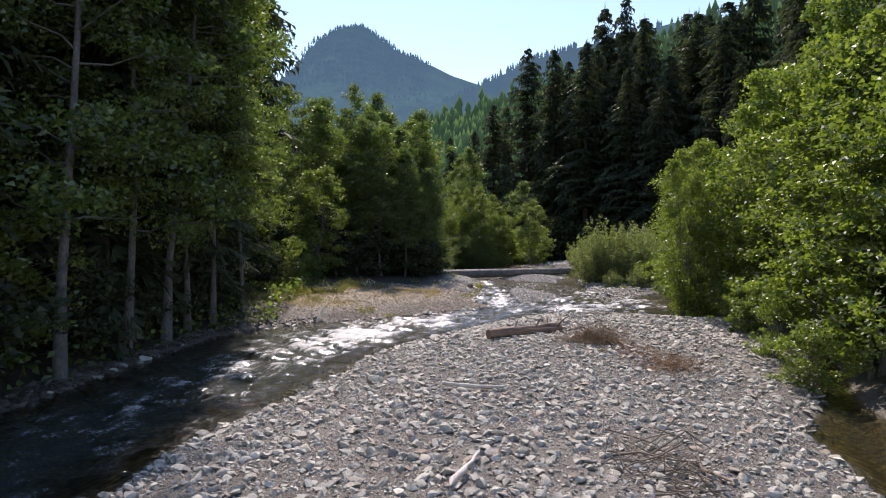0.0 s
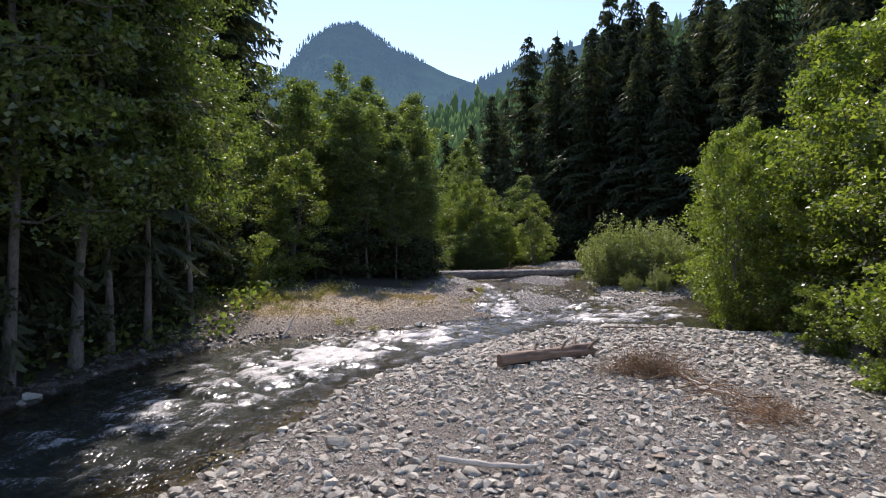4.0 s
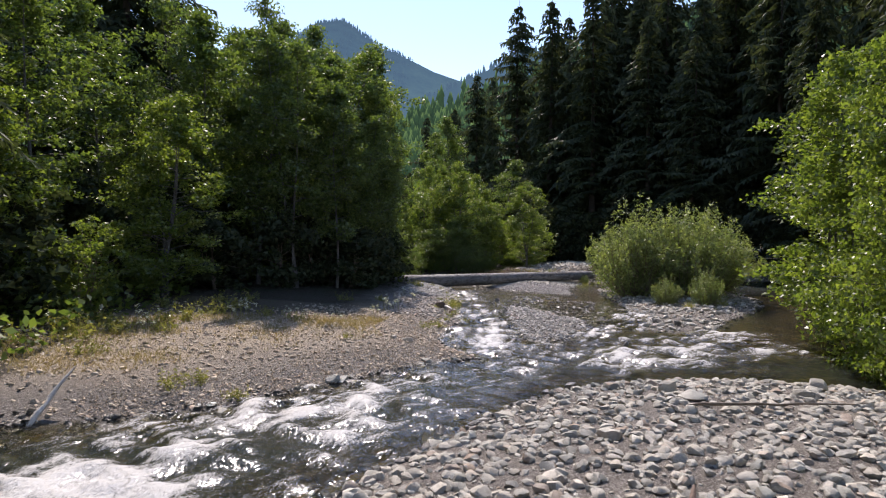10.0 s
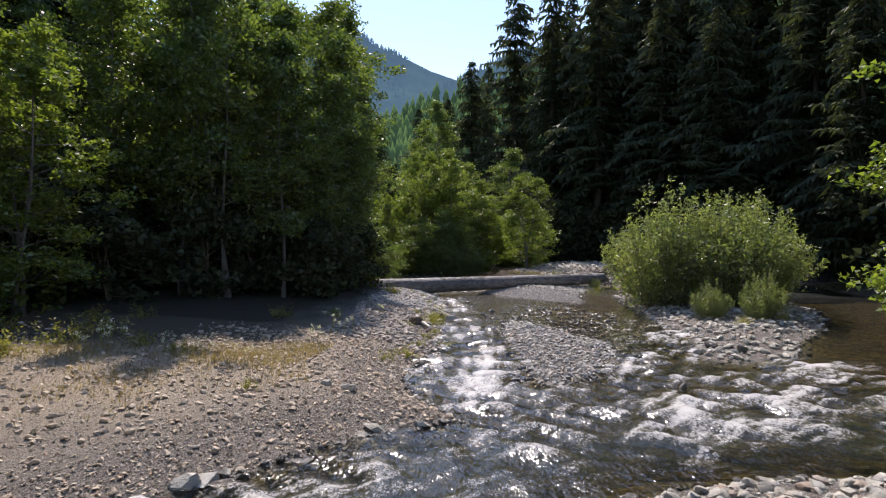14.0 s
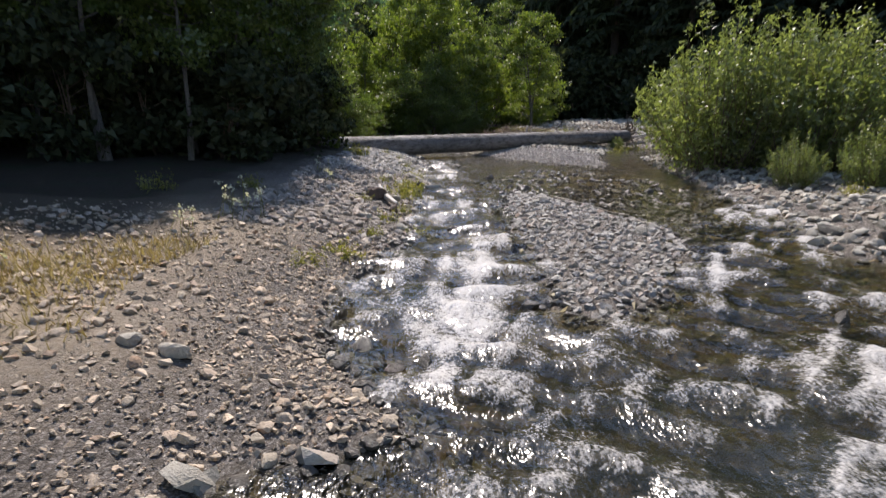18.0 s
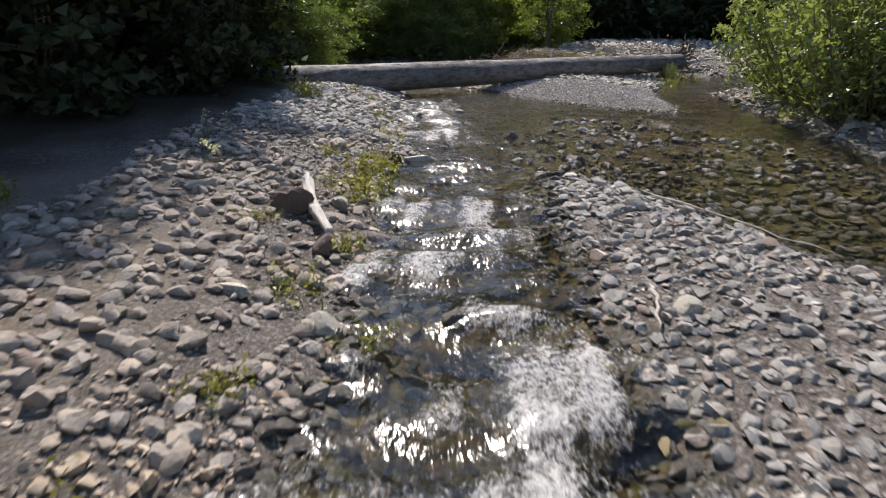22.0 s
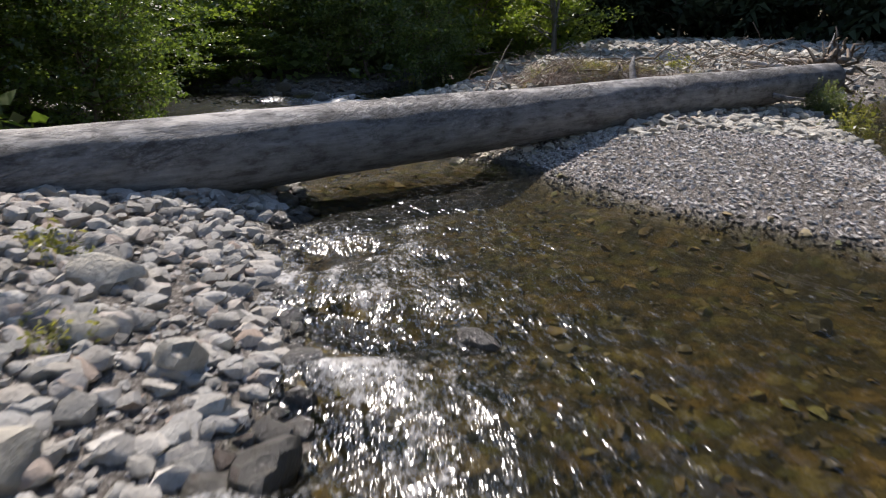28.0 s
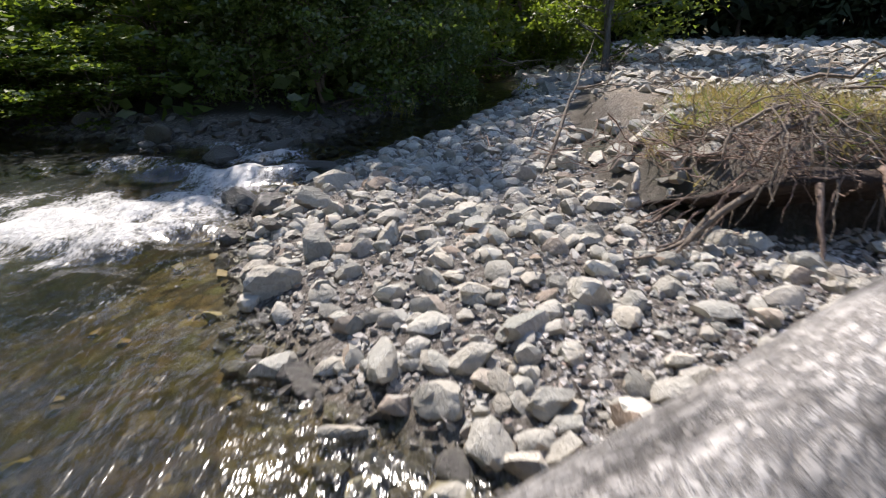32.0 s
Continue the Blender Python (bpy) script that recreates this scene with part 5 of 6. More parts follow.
LOG_Y, LOG_B = 48.665, 0.595
log_turn = math.degrees(math.atan2(LOG_B, 1))
fallen = thing("fallen_log", "huge barkless weathered grey log lying across the stream", "log")
fallen.matrix_world = Matrix.Translation((-7.5, LOG_Y - 7.5 * LOG_B, 0.51 - 7.5 * 0.015)) @ pose(0, 0, 0, 0, -0.75, log_turn)
part_of("trunk", log_mesh("trunk", 22.0, 0.41, 0.262, LOG_WOOD, 3, 260, 56, 0.05, 0.06), fallen)
rr = np.random.default_rng(21)
stub = [tube(np.array([[0, 0, 0], [0.1, 0.05, 0.18], [0.25, 0.1, 0.3]]) * rr.uniform(0.6, 1.3), [0.05, 0.04, 0.015], 6) for _ in range(1)]
for k, (sx, sa) in enumerate([(16.5, 1.2), (19.5, 3.6), (20.6, 5.4)]):
    o = part_of("branch_stub", mesh_of("branch_stub", *stub[0], LOG_WOOD, True), fallen)
    o.matrix_basis = pose(sx, 0.28 * math.cos(sa), 0.28 * math.sin(sa), math.degrees(sa) - 90, 0, 0)
roots = []
for k in range(22):
    a, ln_ = rr.uniform(0, 6.28), rr.uniform(0.3, 0.75)
    q = np.linspace(0, 1, 6)
    p = np.stack([0.15 + q * ln_ * rr.uniform(-0.1, 0.6), np.cos(a) * (0.15 + q * ln_ * 0.75), np.sin(a) * (0.15 + q * ln_ * 0.75)], -1) + rr.normal(0, 0.05, (6, 3))
    roots.append(tube(p, 0.055 * rr.uniform(0.4, 1.2) * (1 - 0.85 * q) + 0.004, 6))
for root in roots:
    o = part_of("root", mesh_of("root", *root, TWIG, True), fallen)
    o.matrix_basis = pose(21.9, 0, 0.1)


# ---------- stones, stretch by stretch ----------
def on(poly, least=0.0, most=99.0):
    def test(x, y):
        s = side(x, y, poly)
        return (s > least) & (s < most)
    return test


def patchy(poly, least, most, keep_more):
    def test(x, y):
        s = side(x, y, poly)
        return (s > least) & (s < most) & (fbm(x * 0.6, y * 0.6, 3, 5) + 0.25 * RNG.random(len(x)) < keep_more)
    return test


def in_water(x, y):
    d = water_level(y) - height_at(x, y)
    return (d > -0.04) & (d < 0.3)


# ---------- the fallen wood and brush on the near bar ----------
def ground_z(x, y):
    return float(height_at(x, y))


drift = thing("drift_log", "sun-bleached brown drift log lying on the cobbles", "log")
drift.matrix_world = pose(1.4, 19.55, ground_z(2.5, 20.1) + 0.10, 0, -2, 27)
part_of("trunk", log_mesh("trunk", 2.65, 0.12, 0.19, DRIFT, 5, 70, 28, 0.3, 0.09), drift)
for k, (sx, sa, sz) in enumerate([(1.0, 1.2, 0.8), (1.7, 2.0, 0.7), (2.2, 1.0, 1.0), (2.5, 2.4, 0.8)]):
    o = part_of("branch_stub", mesh_of("branch_stub", *stub[0], DRIFT, True), drift)
    o.matrix_basis = pose(sx, 0.12 * math.cos(sa), 0.12 * math.sin(sa), math.degrees(sa) - 90, 0, 0) @ Matrix.Scale(sz, 4)


def brush_pile(name, label, x, y, spread_xy, height, n, length, seed, mat=RUST, turn=0.0, radius=0.012, rise=0.15):
    ob = thing(name, label, "brush", (x, y, ground_z(x, y)), turn)
    r = np.random.default_rng(seed)
    tagged(part_of("twig_litter", mesh_of("twig_litter", *sticks(r, n, spread_xy, height, length, radius, 0.4 + 0.5 * rise, rise), mat, True), ob), kind="stuff")
    for _ in range(max(5, n // 40)):
        part_of("branch", mesh_of("branch", *sticks(r, 1, spread_xy, height * 0.8, length * 1.7, radius * 2.2, 0.25), TWIG, True), ob)
    return ob


brush_pile("brush_heap", "fuzzy heap of dead rust-brown twigs washed up on the cobbles", 4.4, 18.45, (0.42, 0.26), 0.24, 900, 0.5, 1, RUST, 0.0, 0.0055, 0.7)
brush_pile("brush_heap", "low heap of dead reddish twigs on the gravel", 5.55, 16.0, (0.42, 0.5), 0.10, 420, 0.55, 2, RUST, 0.0, 0.006, 0.4)
brush_pile("brush_heap", "thin scatter of dry brown twigs beside the heap", 5.0, 17.5, (0.4, 0.4), 0.05, 36, 0.9, 3)
brush_pile("twig_tangle", "loose tangle of thin dry branches on the gravel", 3.05, 8.9, (0.3, 0.7), 0.10, 70, 1.3, 4, TWIG)


def stick(name, label, a, b, radius, mat, bend=0.08, seed=0, lift=None):
    r = np.random.default_rng(seed)
    q = np.linspace(0, 1, 9)
    a, b = np.array(a, float), np.array(b, float)
    p = a + (b - a) * q[:, None] + r.normal(0, bend * np.linalg.norm(b - a) * 0.25, (9, 3)) * np.array([1, 1, 0.3])
    o = p[0].copy()
    v, f = tube(p - o, radius * (1 - 0.75 * q) * (1 + 0.15 * r.normal(size=9)) * np.where(q == 0, 0.12, np.where(q == 1, 0.3, 1.0)), 8)
    me = mesh_of(name, v, f, mat, True)
    ob = new(name, me)
    ob.matrix_world = Matrix.Translation(Vector(o))
    return tagged(ob, label, "stick")


def ground_stick(name, label, xa, ya, xb, yb, radius, mat, bend=0.08, seed=0, up=(0.05, 0.05)):
    return stick(name, label, (xa, ya, ground_z(xa, ya) + up[0]), (xb, yb, ground_z(xb, yb) + up[1]), radius, mat, bend, seed)


ground_stick("bleached_stick", "pale barkless stick lying on the gravel", 0.12, 7.8, 0.6, 9.1, 0.05, PALE, 0.05, 1, (0.08, 0.12))
ground_stick("bleached_branch", "crooked pale branch lying on the gravel", 0.0, 13.2, 1.4, 12.95, 0.06, PALE, 0.18, 2, (0.1, 0.08))
ground_stick("long_branch", "long thin grey branch across the cobbles", 4.9, 25.0, 7.8, 24.9, 0.028, TWIG, 0.06, 3, (0.16, 0.14))
ground_stick("dry_branch", "thin dry branch reaching out of the brush heap", 4.9, 17.9, 6.2, 15.2, 0.025, PALE, 0.06, 4, (0.12, 0.08))
stump = stick("standing_stub", "pale broken stub standing up from the bar", (-5.0, 25.6, ground_z(-5.0, 25.6) - 0.03), (-4.7, 26.5, ground_z(-4.7, 26.5) + 0.6), 0.065, PALE, 0.03, 5)
bleached = thing("white_driftwood", "gnarled white driftwood lying between the cobbles", "driftwood")
bleached.matrix_world = pose(2.08, 38.62, ground_z(2.0, 38.9) + 0.10, 0, -5, 105.5)
part_of("trunk", log_mesh("trunk", 1.4, 0.03, 0.068, WHITE_WOOD, 8, 60, 18, 0.45, 0.05), bleached)
for sx, sa, sz in [(1.25, 0.9, 0.2), (1.36, 2.5, 0.3), (1.38, 1.2, 0.24), (0.9, 2.6, 0.16)]:
    o = part_of("branch_stub", mesh_of("branch_stub", *stub[0], WHITE_WOOD, True), bleached)
    o.matrix_basis = pose(sx, 0.045 * math.cos(sa), 0.045 * math.sin(sa), math.degrees(sa) - 90, 0, 0) @ Matrix.Scale(sz, 4)
ground_stick("thin_branch", "thin grey branch lying over wet stones", 5.1, 40.2, 6.3, 38.6, 0.014, PALE, 0.05, 7, (0.12, 0.1))
ground_stick("thin_branch", "thin pale branch on the cobble island", 4.38, 37.75, 4.2, 37.1, 0.022, PALE, 0.1, 8, (0.10, 0.10))
ground_stick("leaning_stem", "thin dead stem leaning up from the gravel", 5.05, 55.2, 5.85, 56.5, 0.02, TWIG, 0.03, 9, (0.0, 0.85))
ground_stick("pale_root_end", "pale broken root standing in the gravel", 5.32, 54.15, 5.38, 54.25, 0.05, PALE, 0.02, 10, (0.0, 0.22))
ground_stick("white_snag", "white broken snag among the drift behind the log", 9.75, 55.6, 9.85, 55.7, 0.035, PALE, 0.02, 11, (0.1, 0.5))

for k, (xa, ya, xb, yb, r_, up_) in enumerate([(11.0, 56.0, 13.6, 57.4, 0.13, (0.15, 0.3)), (11.6, 57.2, 12.0, 55.6, 0.06, (0.1, 0.7)), (10.6, 57.0, 12.6, 56.6, 0.07, (0.1, 0.25)), (12.2, 56.9, 12.9, 57.6, 0.05, (0.1, 0.9)), (11.2, 55.2, 12.4, 55.9, 0.05, (0.2, 0.5)), (13.0, 58.0, 11.4, 58.6, 0.06, (0.1, 0.2))]):
    ground_stick("drift_branch", "grey broken branch in the drift behind the log", xa, ya, xb, yb, r_, OLD_GREY if k % 2 else PALE, 0.08, 30 + k, up_)

# the undercut edge of the upper bar beyond the log, held by roots
wad = thing("root_wad", "undercut bank of dark soil with hanging dry roots", "root wad", (5.9, 53.6, ground_z(5.7, 53.2)))
edge = np.array([(-0.55, 1.3), (-0.5, 0.72), (-0.32, 0.22), (0.0, -0.12), (0.6, -0.17), (1.3, 0.2), (2.5, 1.0)])
rw = np.random.default_rng(33)
u_ = np.linspace(0, 6, 64)
ex, ey = np.interp(u_, range(7), edge[:, 0]), np.interp(u_, range(7), edge[:, 1])
tx, ty = np.gradient(ex), np.gradient(ey)
nl = np.hypot(tx, ty)
ox, oy = ty / nl, -tx / nl
profile = [(-0.7, 0.16), (-0.3, 0.31), (-0.05, 0.36), (0.08, 0.33), (0.03, 0.27), (-0.14, 0.22), (-0.22, 0.13), (-0.14, 0.04), (0.02, -0.01), (0.12, -0.08)]
tall = np.interp(u_, [0, 1, 2, 3, 5, 6], [0.0, 0.05, 0.5, 1.05, 1.0, 0.5])
rows_ = []
for k, (o_, z_) in enumerate(profile):
    wob = 0.10 * (fbm(u_ * 3.1 + k * 0.7, u_ * 0 + k * 0.9, 3, 1) - 0.5)
    rows_.append(np.stack([ex + ox * (o_ + wob), ey + oy * (o_ + wob), z_ * tall + 0.06 * (fbm(u_ * 4 + 3, u_ * 0 + k, 3, 2) - 0.5)], -1))
grid = np.stack(rows_)
ii = np.arange(grid.shape[0] * 64).reshape(-1, 64)
part_of("soil_clump", mesh_of("soil_clump", grid.reshape(-1, 3), np.stack([ii[:-1, :-1], ii[:-1, 1:], ii[1:, 1:], ii[1:, :-1]], -1).reshape(-1, 4), DARK_SOIL, True), wad, "dark crumbling soil held by roots")
for k in range(34):
    u = rw.uniform(1.2, 4.6) if k > 3 else (2.6, 3.1, 3.6, 2.2)[k]
    a0 = np.array([np.interp(u, u_, ex), np.interp(u, u_, ey), 0.36 * np.interp(u, u_, tall) + rw.uniform(-0.08, 0.03)])
    n_ = np.array([np.interp(u, u_, ox), np.interp(u, u_, oy), 0])
    ln_ = rw.uniform(0.25, 0.7) if k > 3 else rw.uniform(0.75, 0.95)
    q = np.linspace(0, 1, 7)
    drift_left = np.array([-rw.uniform(0.0, 0.7), -rw.uniform(0.0, 0.25), 0])
    p = a0 + n_ * (0.05 + 0.35 * q[:, None] * ln_) + drift_left * q[:, None] * ln_ - np.array([0, 0, 1]) * (q[:, None] ** 1.6) * ln_ * rw.uniform(0.35, 0.6) + np.cumsum(rw.normal(0, 0.012, (7, 3)), 0)
    p[:, 2] = np.maximum(p[:, 2], 0.0)
    part_of("root", mesh_of("root", *tube(p, (rw.uniform(0.003, 0.010) if k > 3 else 0.024) * (1 - 0.75 * q), 5), DRIFT if k % 3 else TWIG, True), wad)
tagged(part_of("twig_litter", mesh_of("twig_litter", *[w + (np.array([0.2, 0.45, 0.36]) if n == 0 else 0) for n, w in enumerate(sticks(rw, 420, (0.6, 0.34), 0.07, 0.32, 0.0045, 0.5))], DRIFT, True), wad), kind="stuff")
gxy = np.stack([rw.uniform(5.5, 9.0, 16000), rw.uniform(53.4, 57.0, 16000)], -1)
keep_ = (side(gxy[:, 0], gxy[:, 1], TERRACE) > 0.15) & (fbm(gxy[:, 0] * 1.5, gxy[:, 1] * 1.5, 3, 3) + 0.12 * np.exp(-((gxy[:, 0] - 6.5) / 0.9) ** 2 - ((gxy[:, 1] - 54.1) / 0.5) ** 2) > 0.60)
gxy = gxy[keep_]
n_ = len(gxy)
b0 = np.stack([gxy[:, 0], gxy[:, 1], height_at(gxy[:, 0], gxy[:, 1]) + 0.02], -1)
a_, h_ = rw.uniform(0, 6.28, n_), rw.uniform(0.08, 0.3, n_)
w_ = np.stack([np.cos(a_), np.sin(a_), 0 * a_], -1) * 0.006
v = np.stack([b0 - w_, b0 + w_, b0 + np.stack([rw.normal(-0.4, 0.8, n_) * h_, rw.normal(-0.3, 0.7, n_) * h_, h_ * rw.uniform(0.25, 0.9, n_)], -1)], 1).reshape(-1, 3)
cut = int(n_ * 0.8)
for nm, lab, sel, mt in (("dry_grass", "dry straw-coloured grass on the upper gravel bar", slice(0, cut * 3), STRAW), ("green_grass", "sparse yellow-green grass on the upper gravel bar", slice(cut * 3, None), ALDER)):
    vv = v[sel]
    tagged(new(nm, mesh_of(nm, vv, np.arange(len(vv)).reshape(-1, 3), mt)), lab, "grass", kind="stuff")
def root_fan(x, y, top, n, reach, seed, heading, span):
    """Roots that leave one point on the lip of the bank and run down over the gravel."""
    ob = thing("root_fan", "fan of dry brown roots hanging over the cut bank", "roots", (x, y, ground_z(x, y)))
    r = np.random.default_rng(seed)
    for k in range(n):
        a = math.radians(heading + r.normal(0, span))
        ln_ = reach * r.uniform(0.45, 1.15)
        q = np.linspace(0, 1, 8)
        p = np.array([r.normal(0, 0.06), r.normal(0, 0.04), top + r.normal(0, 0.04)]) + np.stack([np.cos(a) * ln_ * q, np.sin(a) * ln_ * q, (0.12 * np.sin(q * 3.1) - q ** 1.3) * top * r.uniform(0.7, 1.0)], -1)
        p[1:] += np.cumsum(r.normal(0, 0.018, (7, 3)), 0)
        p[:, 2] = np.maximum(p[:, 2], 0.0)
        part_of("root", mesh_of("root", *tube(p, (0.017 if k < 3 else r.uniform(0.002, 0.006)) * (1 - 0.7 * q), 5), (TWIG, DRIFT, TWIG)[k % 3], True), ob)


root_fan(6.02, 53.8, 0.42, 40, 0.75, 51, 225, 38)
root_fan(6.9, 53.9, 0.36, 22, 0.6, 52, 265, 45)
brush_pile("root_mat", "loose mat of dry roots and drift straw on the bank's edge", 6.3, 54.15, (0.4, 0.2), 0.09, 120, 0.5, 41, TWIG, 12.0, 0.005, 0.3)
brush_pile("root_mat", "dark tangle of sticks along the undercut bank", 7.4, 54.3, (0.4, 0.2), 0.12, 110, 0.6, 43, TWIG, 30.0, 0.007, 0.4)
brush_pile("drift_heap", "heap of drift sticks and bark against the log", 10.2, 56.6, (0.8, 0.5), 0.18, 60, 0.9, 6, TWIG, 0.0, 0.011)
brush_pile("drift_heap", "low drift of dry twigs on the upstream gravel", 7.6, 57.6, (0.8, 0.45), 0.04, 50, 0.55, 7, TWIG, 0.0, 0.006)
brush_pile("drift_heap", "low drift of brown twigs on the far gravel", 8.6, 60.5, (1.4, 0.5), 0.04, 50, 0.7, 8, TWIG, 0.0, 0.007)


# ---------- low plants ----------
def herb(seed, n, height, leaf):
    r = np.random.default_rng(seed)
    st, ce = [], []
    for _ in range(n):
        a, ln_ = r.uniform(0, 6.28), height * r.uniform(0.5, 1.1)
        q = np.linspace(0, 1, 4)
        o = np.append(r.normal(0, height * 0.35, 2), -0.03)
        p = o + np.stack([np.cos(a) * q**1.5 * ln_ * 0.4, np.sin(a) * q**1.5 * ln_ * 0.4, q * ln_], -1)
        st.append(tube(p, 0.006 * (1.2 - q), 3))
        ce.append(p[1] + (p[-1] - p[1]) * r.random((13, 1)) + r.normal(0, leaf * 0.6, (13, 3)))
    return join(st), leaves(r, np.concatenate(ce), leaf, leaf * 0.4, -0.4)


HERBS = []
for k in range(3):
    ob = thing("riverside_plant", "yellow-green leafy herb growing between the cobbles", "plant")
    s_, l_ = herb(50 + k, 18, 0.29, 0.052)
    tagged(part_of("stem_tuft", mesh_of("stem_tuft", *s_, HERB), ob), kind="stuff")
    part_of("foliage", mesh_of("foliage", *l_, HERB), ob)
    HERBS.append(ob)
herb_spots = [(-4.9, 30.6, 1.5), (-5.4, 31.4, 1.7), (-4.9, 32.1, 1.6), (-4.5, 33.2, 1.7), (-4.2, 34.1, 1.5), (-5.8, 30.2, 1.6), (-6.3, 29.6, 1.8), (-6.9, 30.2, 1.9), (-3.2, 33.4, 1.2), (-2.4, 33.0, 1.0), (-1.9, 26.6, 1.0), (-2.2, 27.2, 0.9), (2.15, 40.1, 1.15), (2.3, 40.6, 1.25), (2.15, 41.2, 1.2), (2.3, 41.8, 1.0), (2.0, 37.7, 0.9), (2.2, 38.6, 0.8), (1.45, 35.4, 1.0), (1.2, 34.9, 0.8), (0.8, 45.8, 1.5), (0.5, 46.6, 1.2), (2.3, 43.4, 0.9), (1.7, 41.7, 0.7), (2.1, 45.2, 0.8), (1.4, 38.9, 0.6),
              (-0.4, 38.6, 1.0), (-1.6, 37.4, 1.1), (-3.3, 27.3, 1.3), (-3.0, 27.6, 1.0), (-5.2, 35.6, 1.3), (-4.4, 36.4, 1.2), (-6.2, 34.0, 1.3), (-6.8, 31.5, 1.5), (-6.1, 30.9, 1.4), (-0.8, 31.4, 0.8), (-5.6, 28.6, 1.3), (-7.4, 29.4, 1.6),
              (1.9, 46.9, 0.7), (1.4, 47.9, 0.8), (10.2, 53.0, 1.3), (10.7, 53.8, 1.5), (11.6, 55.0, 1.6), (9.2, 56.6, 1.2), (11.2, 39.9, 1.2), (13.3, 41.6, 1.3), (2.35, 37.2, 0.7), (1.8, 36.5, 0.7), (5.3, 60.4, 1.3), (4.2, 59.5, 1.2), (6.6, 61.8, 1.0)]
plant_out(HERBS, herb_spots, "herbs on the gravel")

PETAL = leaf_material("white_petal", (0.62, 0.60, 0.55), (0.72, 0.71, 0.66), (0.80, 0.79, 0.75), 0.3, 0.02)
WEEDS = []
for k in range(2):
    ob = thing("flowering_weed", "thin upright weed with small white flower heads", "plant")
    r_ = np.random.default_rng(130 + k)
    for _ in range(5):
        q = np.linspace(0, 1, 4)
        h_ = r_.uniform(0.3, 0.55)
        p = np.append(r_.normal(0, 0.12, 2), -0.03) + np.stack([r_.normal(0, 0.1) * q, r_.normal(0, 0.1) * q, h_ * q], -1)
        part_of("stalk", mesh_of("stalk", *tube(p, 0.006 * (1.1 - 0.6 * q), 3), HERB), ob)
        tagged(part_of("flower_head", mesh_of("flower_head", *leaves(r_, p[-1] + r_.normal(0, 0.026, (14, 3)), 0.034, 0.026, 0.0), PETAL), ob), "small white flower head", kind="stuff")
    WEEDS.append(ob)
plant_out(WEEDS, [(-3.9, 32.7, 1.0), (-3.5, 33.0, 0.9), (-3.7, 33.3, 1.1), (-2.4, 32.8, 0.9), (-2.0, 33.0, 0.8), (-1.2, 32.6, 0.7), (-0.4, 35.2, 0.9), (-0.1, 35.9, 0.9), (0.1, 36.4, 1.0), (-0.3, 36.9, 0.9), (-5.2, 30.4, 1.0), (-5.6, 30.9, 1.1), (0.7, 40.4, 0.7), (0.4, 41.6, 0.8)], "flowering weeds at the edge of the shade")

# dry grass of the left bar
rg = np.random.default_rng(77)
gx2, gy2 = rg.uniform(-9, 1.0, 80000), rg.uniform(26.5, 39, 80000)
gs = side(gx2, gy2, LEFT_BANK)
ok = (gs > 1.8) & (gy2 < 34.6 + 0.5 * (gx2 + 1)) & (fbm(gx2 * 0.7, gy2 * 0.7, 3, 3) + 0.12 * rg.normal(size=80000) > 0.50)
gx2, gy2 = gx2[ok], gy2[ok]
n_ = len(gx2)
h_ = rg.uniform(0.04, 0.15, n_)
a_ = rg.uniform(0, 6.28, n_)
b0 = np.stack([gx2, gy2, height_at(gx2, gy2)], -1)
w_ = np.stack([np.cos(a_), np.sin(a_), 0 * a_], -1) * 0.008
tipv = np.stack([rg.normal(0, 0.5, n_) * h_, rg.normal(0, 0.5, n_) * h_, h_], -1)
v = np.stack([b0 - w_, b0 + w_, b0 + tipv], 1).reshape(-1, 3)
grass = new("dry_grass", mesh_of("dry_grass", v, np.arange(3 * n_).reshape(-1, 3), STRAW))
tagged(grass, "short dry yellow grass over the left gravel bar", "grass", kind="stuff")

# undergrowth on the wood's floor
ru = np.random.default_rng(78)
ux, uy = np.concatenate([ru.uniform(-17, -6, 16000), ru.uniform(-14, 0, 9000), ru.uniform(9, 18, 9000), ru.uniform(-6, 7, 5000)]), np.concatenate([ru.uniform(4, 38, 16000), ru.uniform(38, 52, 9000), ru.uniform(5, 33, 9000), ru.uniform(58, 72, 5000)])
us = np.maximum(side(ux, uy, LEFT_BANK), side(ux, uy, RIGHT_BANK))
ok = (us > 0.4) & ~((ux > -6.5) & (uy < 47)) & (fbm(ux * 0.5, uy * 0.5, 3, 2) > 0.42)
ux, uy = ux[ok], uy[ok]
cen = np.stack([ux, uy, height_at(ux, uy) + ru.random(len(ux)) ** 1.5 * 0.7], -1)
und = new("undergrowth", mesh_of("undergrowth", *leaves(ru, cen, 0.22, 0.13, 0.0), ALDER))
tagged(und, "low dark green undergrowth on the forest floor", "plants", kind="stuff")

# ---------- boulders ----------
def boulder(x, y, size, label="rounded grey boulder resting on the gravel", seed=0, wet=False, flat=1.0, rise=0.28, turn=0):
    v, f = FINE[seed % len(FINE)]
    me = mesh_of("boulder", v * [1, 1, flat], f, WET_STONE if wet else RED_STONE if "reddish" in label else STONE, True, crease=24)
    ob = new("boulder", me)
    low = ground_z(x, y) + size * rise * flat
    if wet:
        low = max(low, min(low + 0.2, float(water_level(y)) - 0.05 * size))
    ob.matrix_world = pose(x, y, low, 0, 0, turn or (seed * 67) % 360) @ Matrix.Scale(size, 4)
    return tagged(ob, label, "boulder", "boulders along the stream")


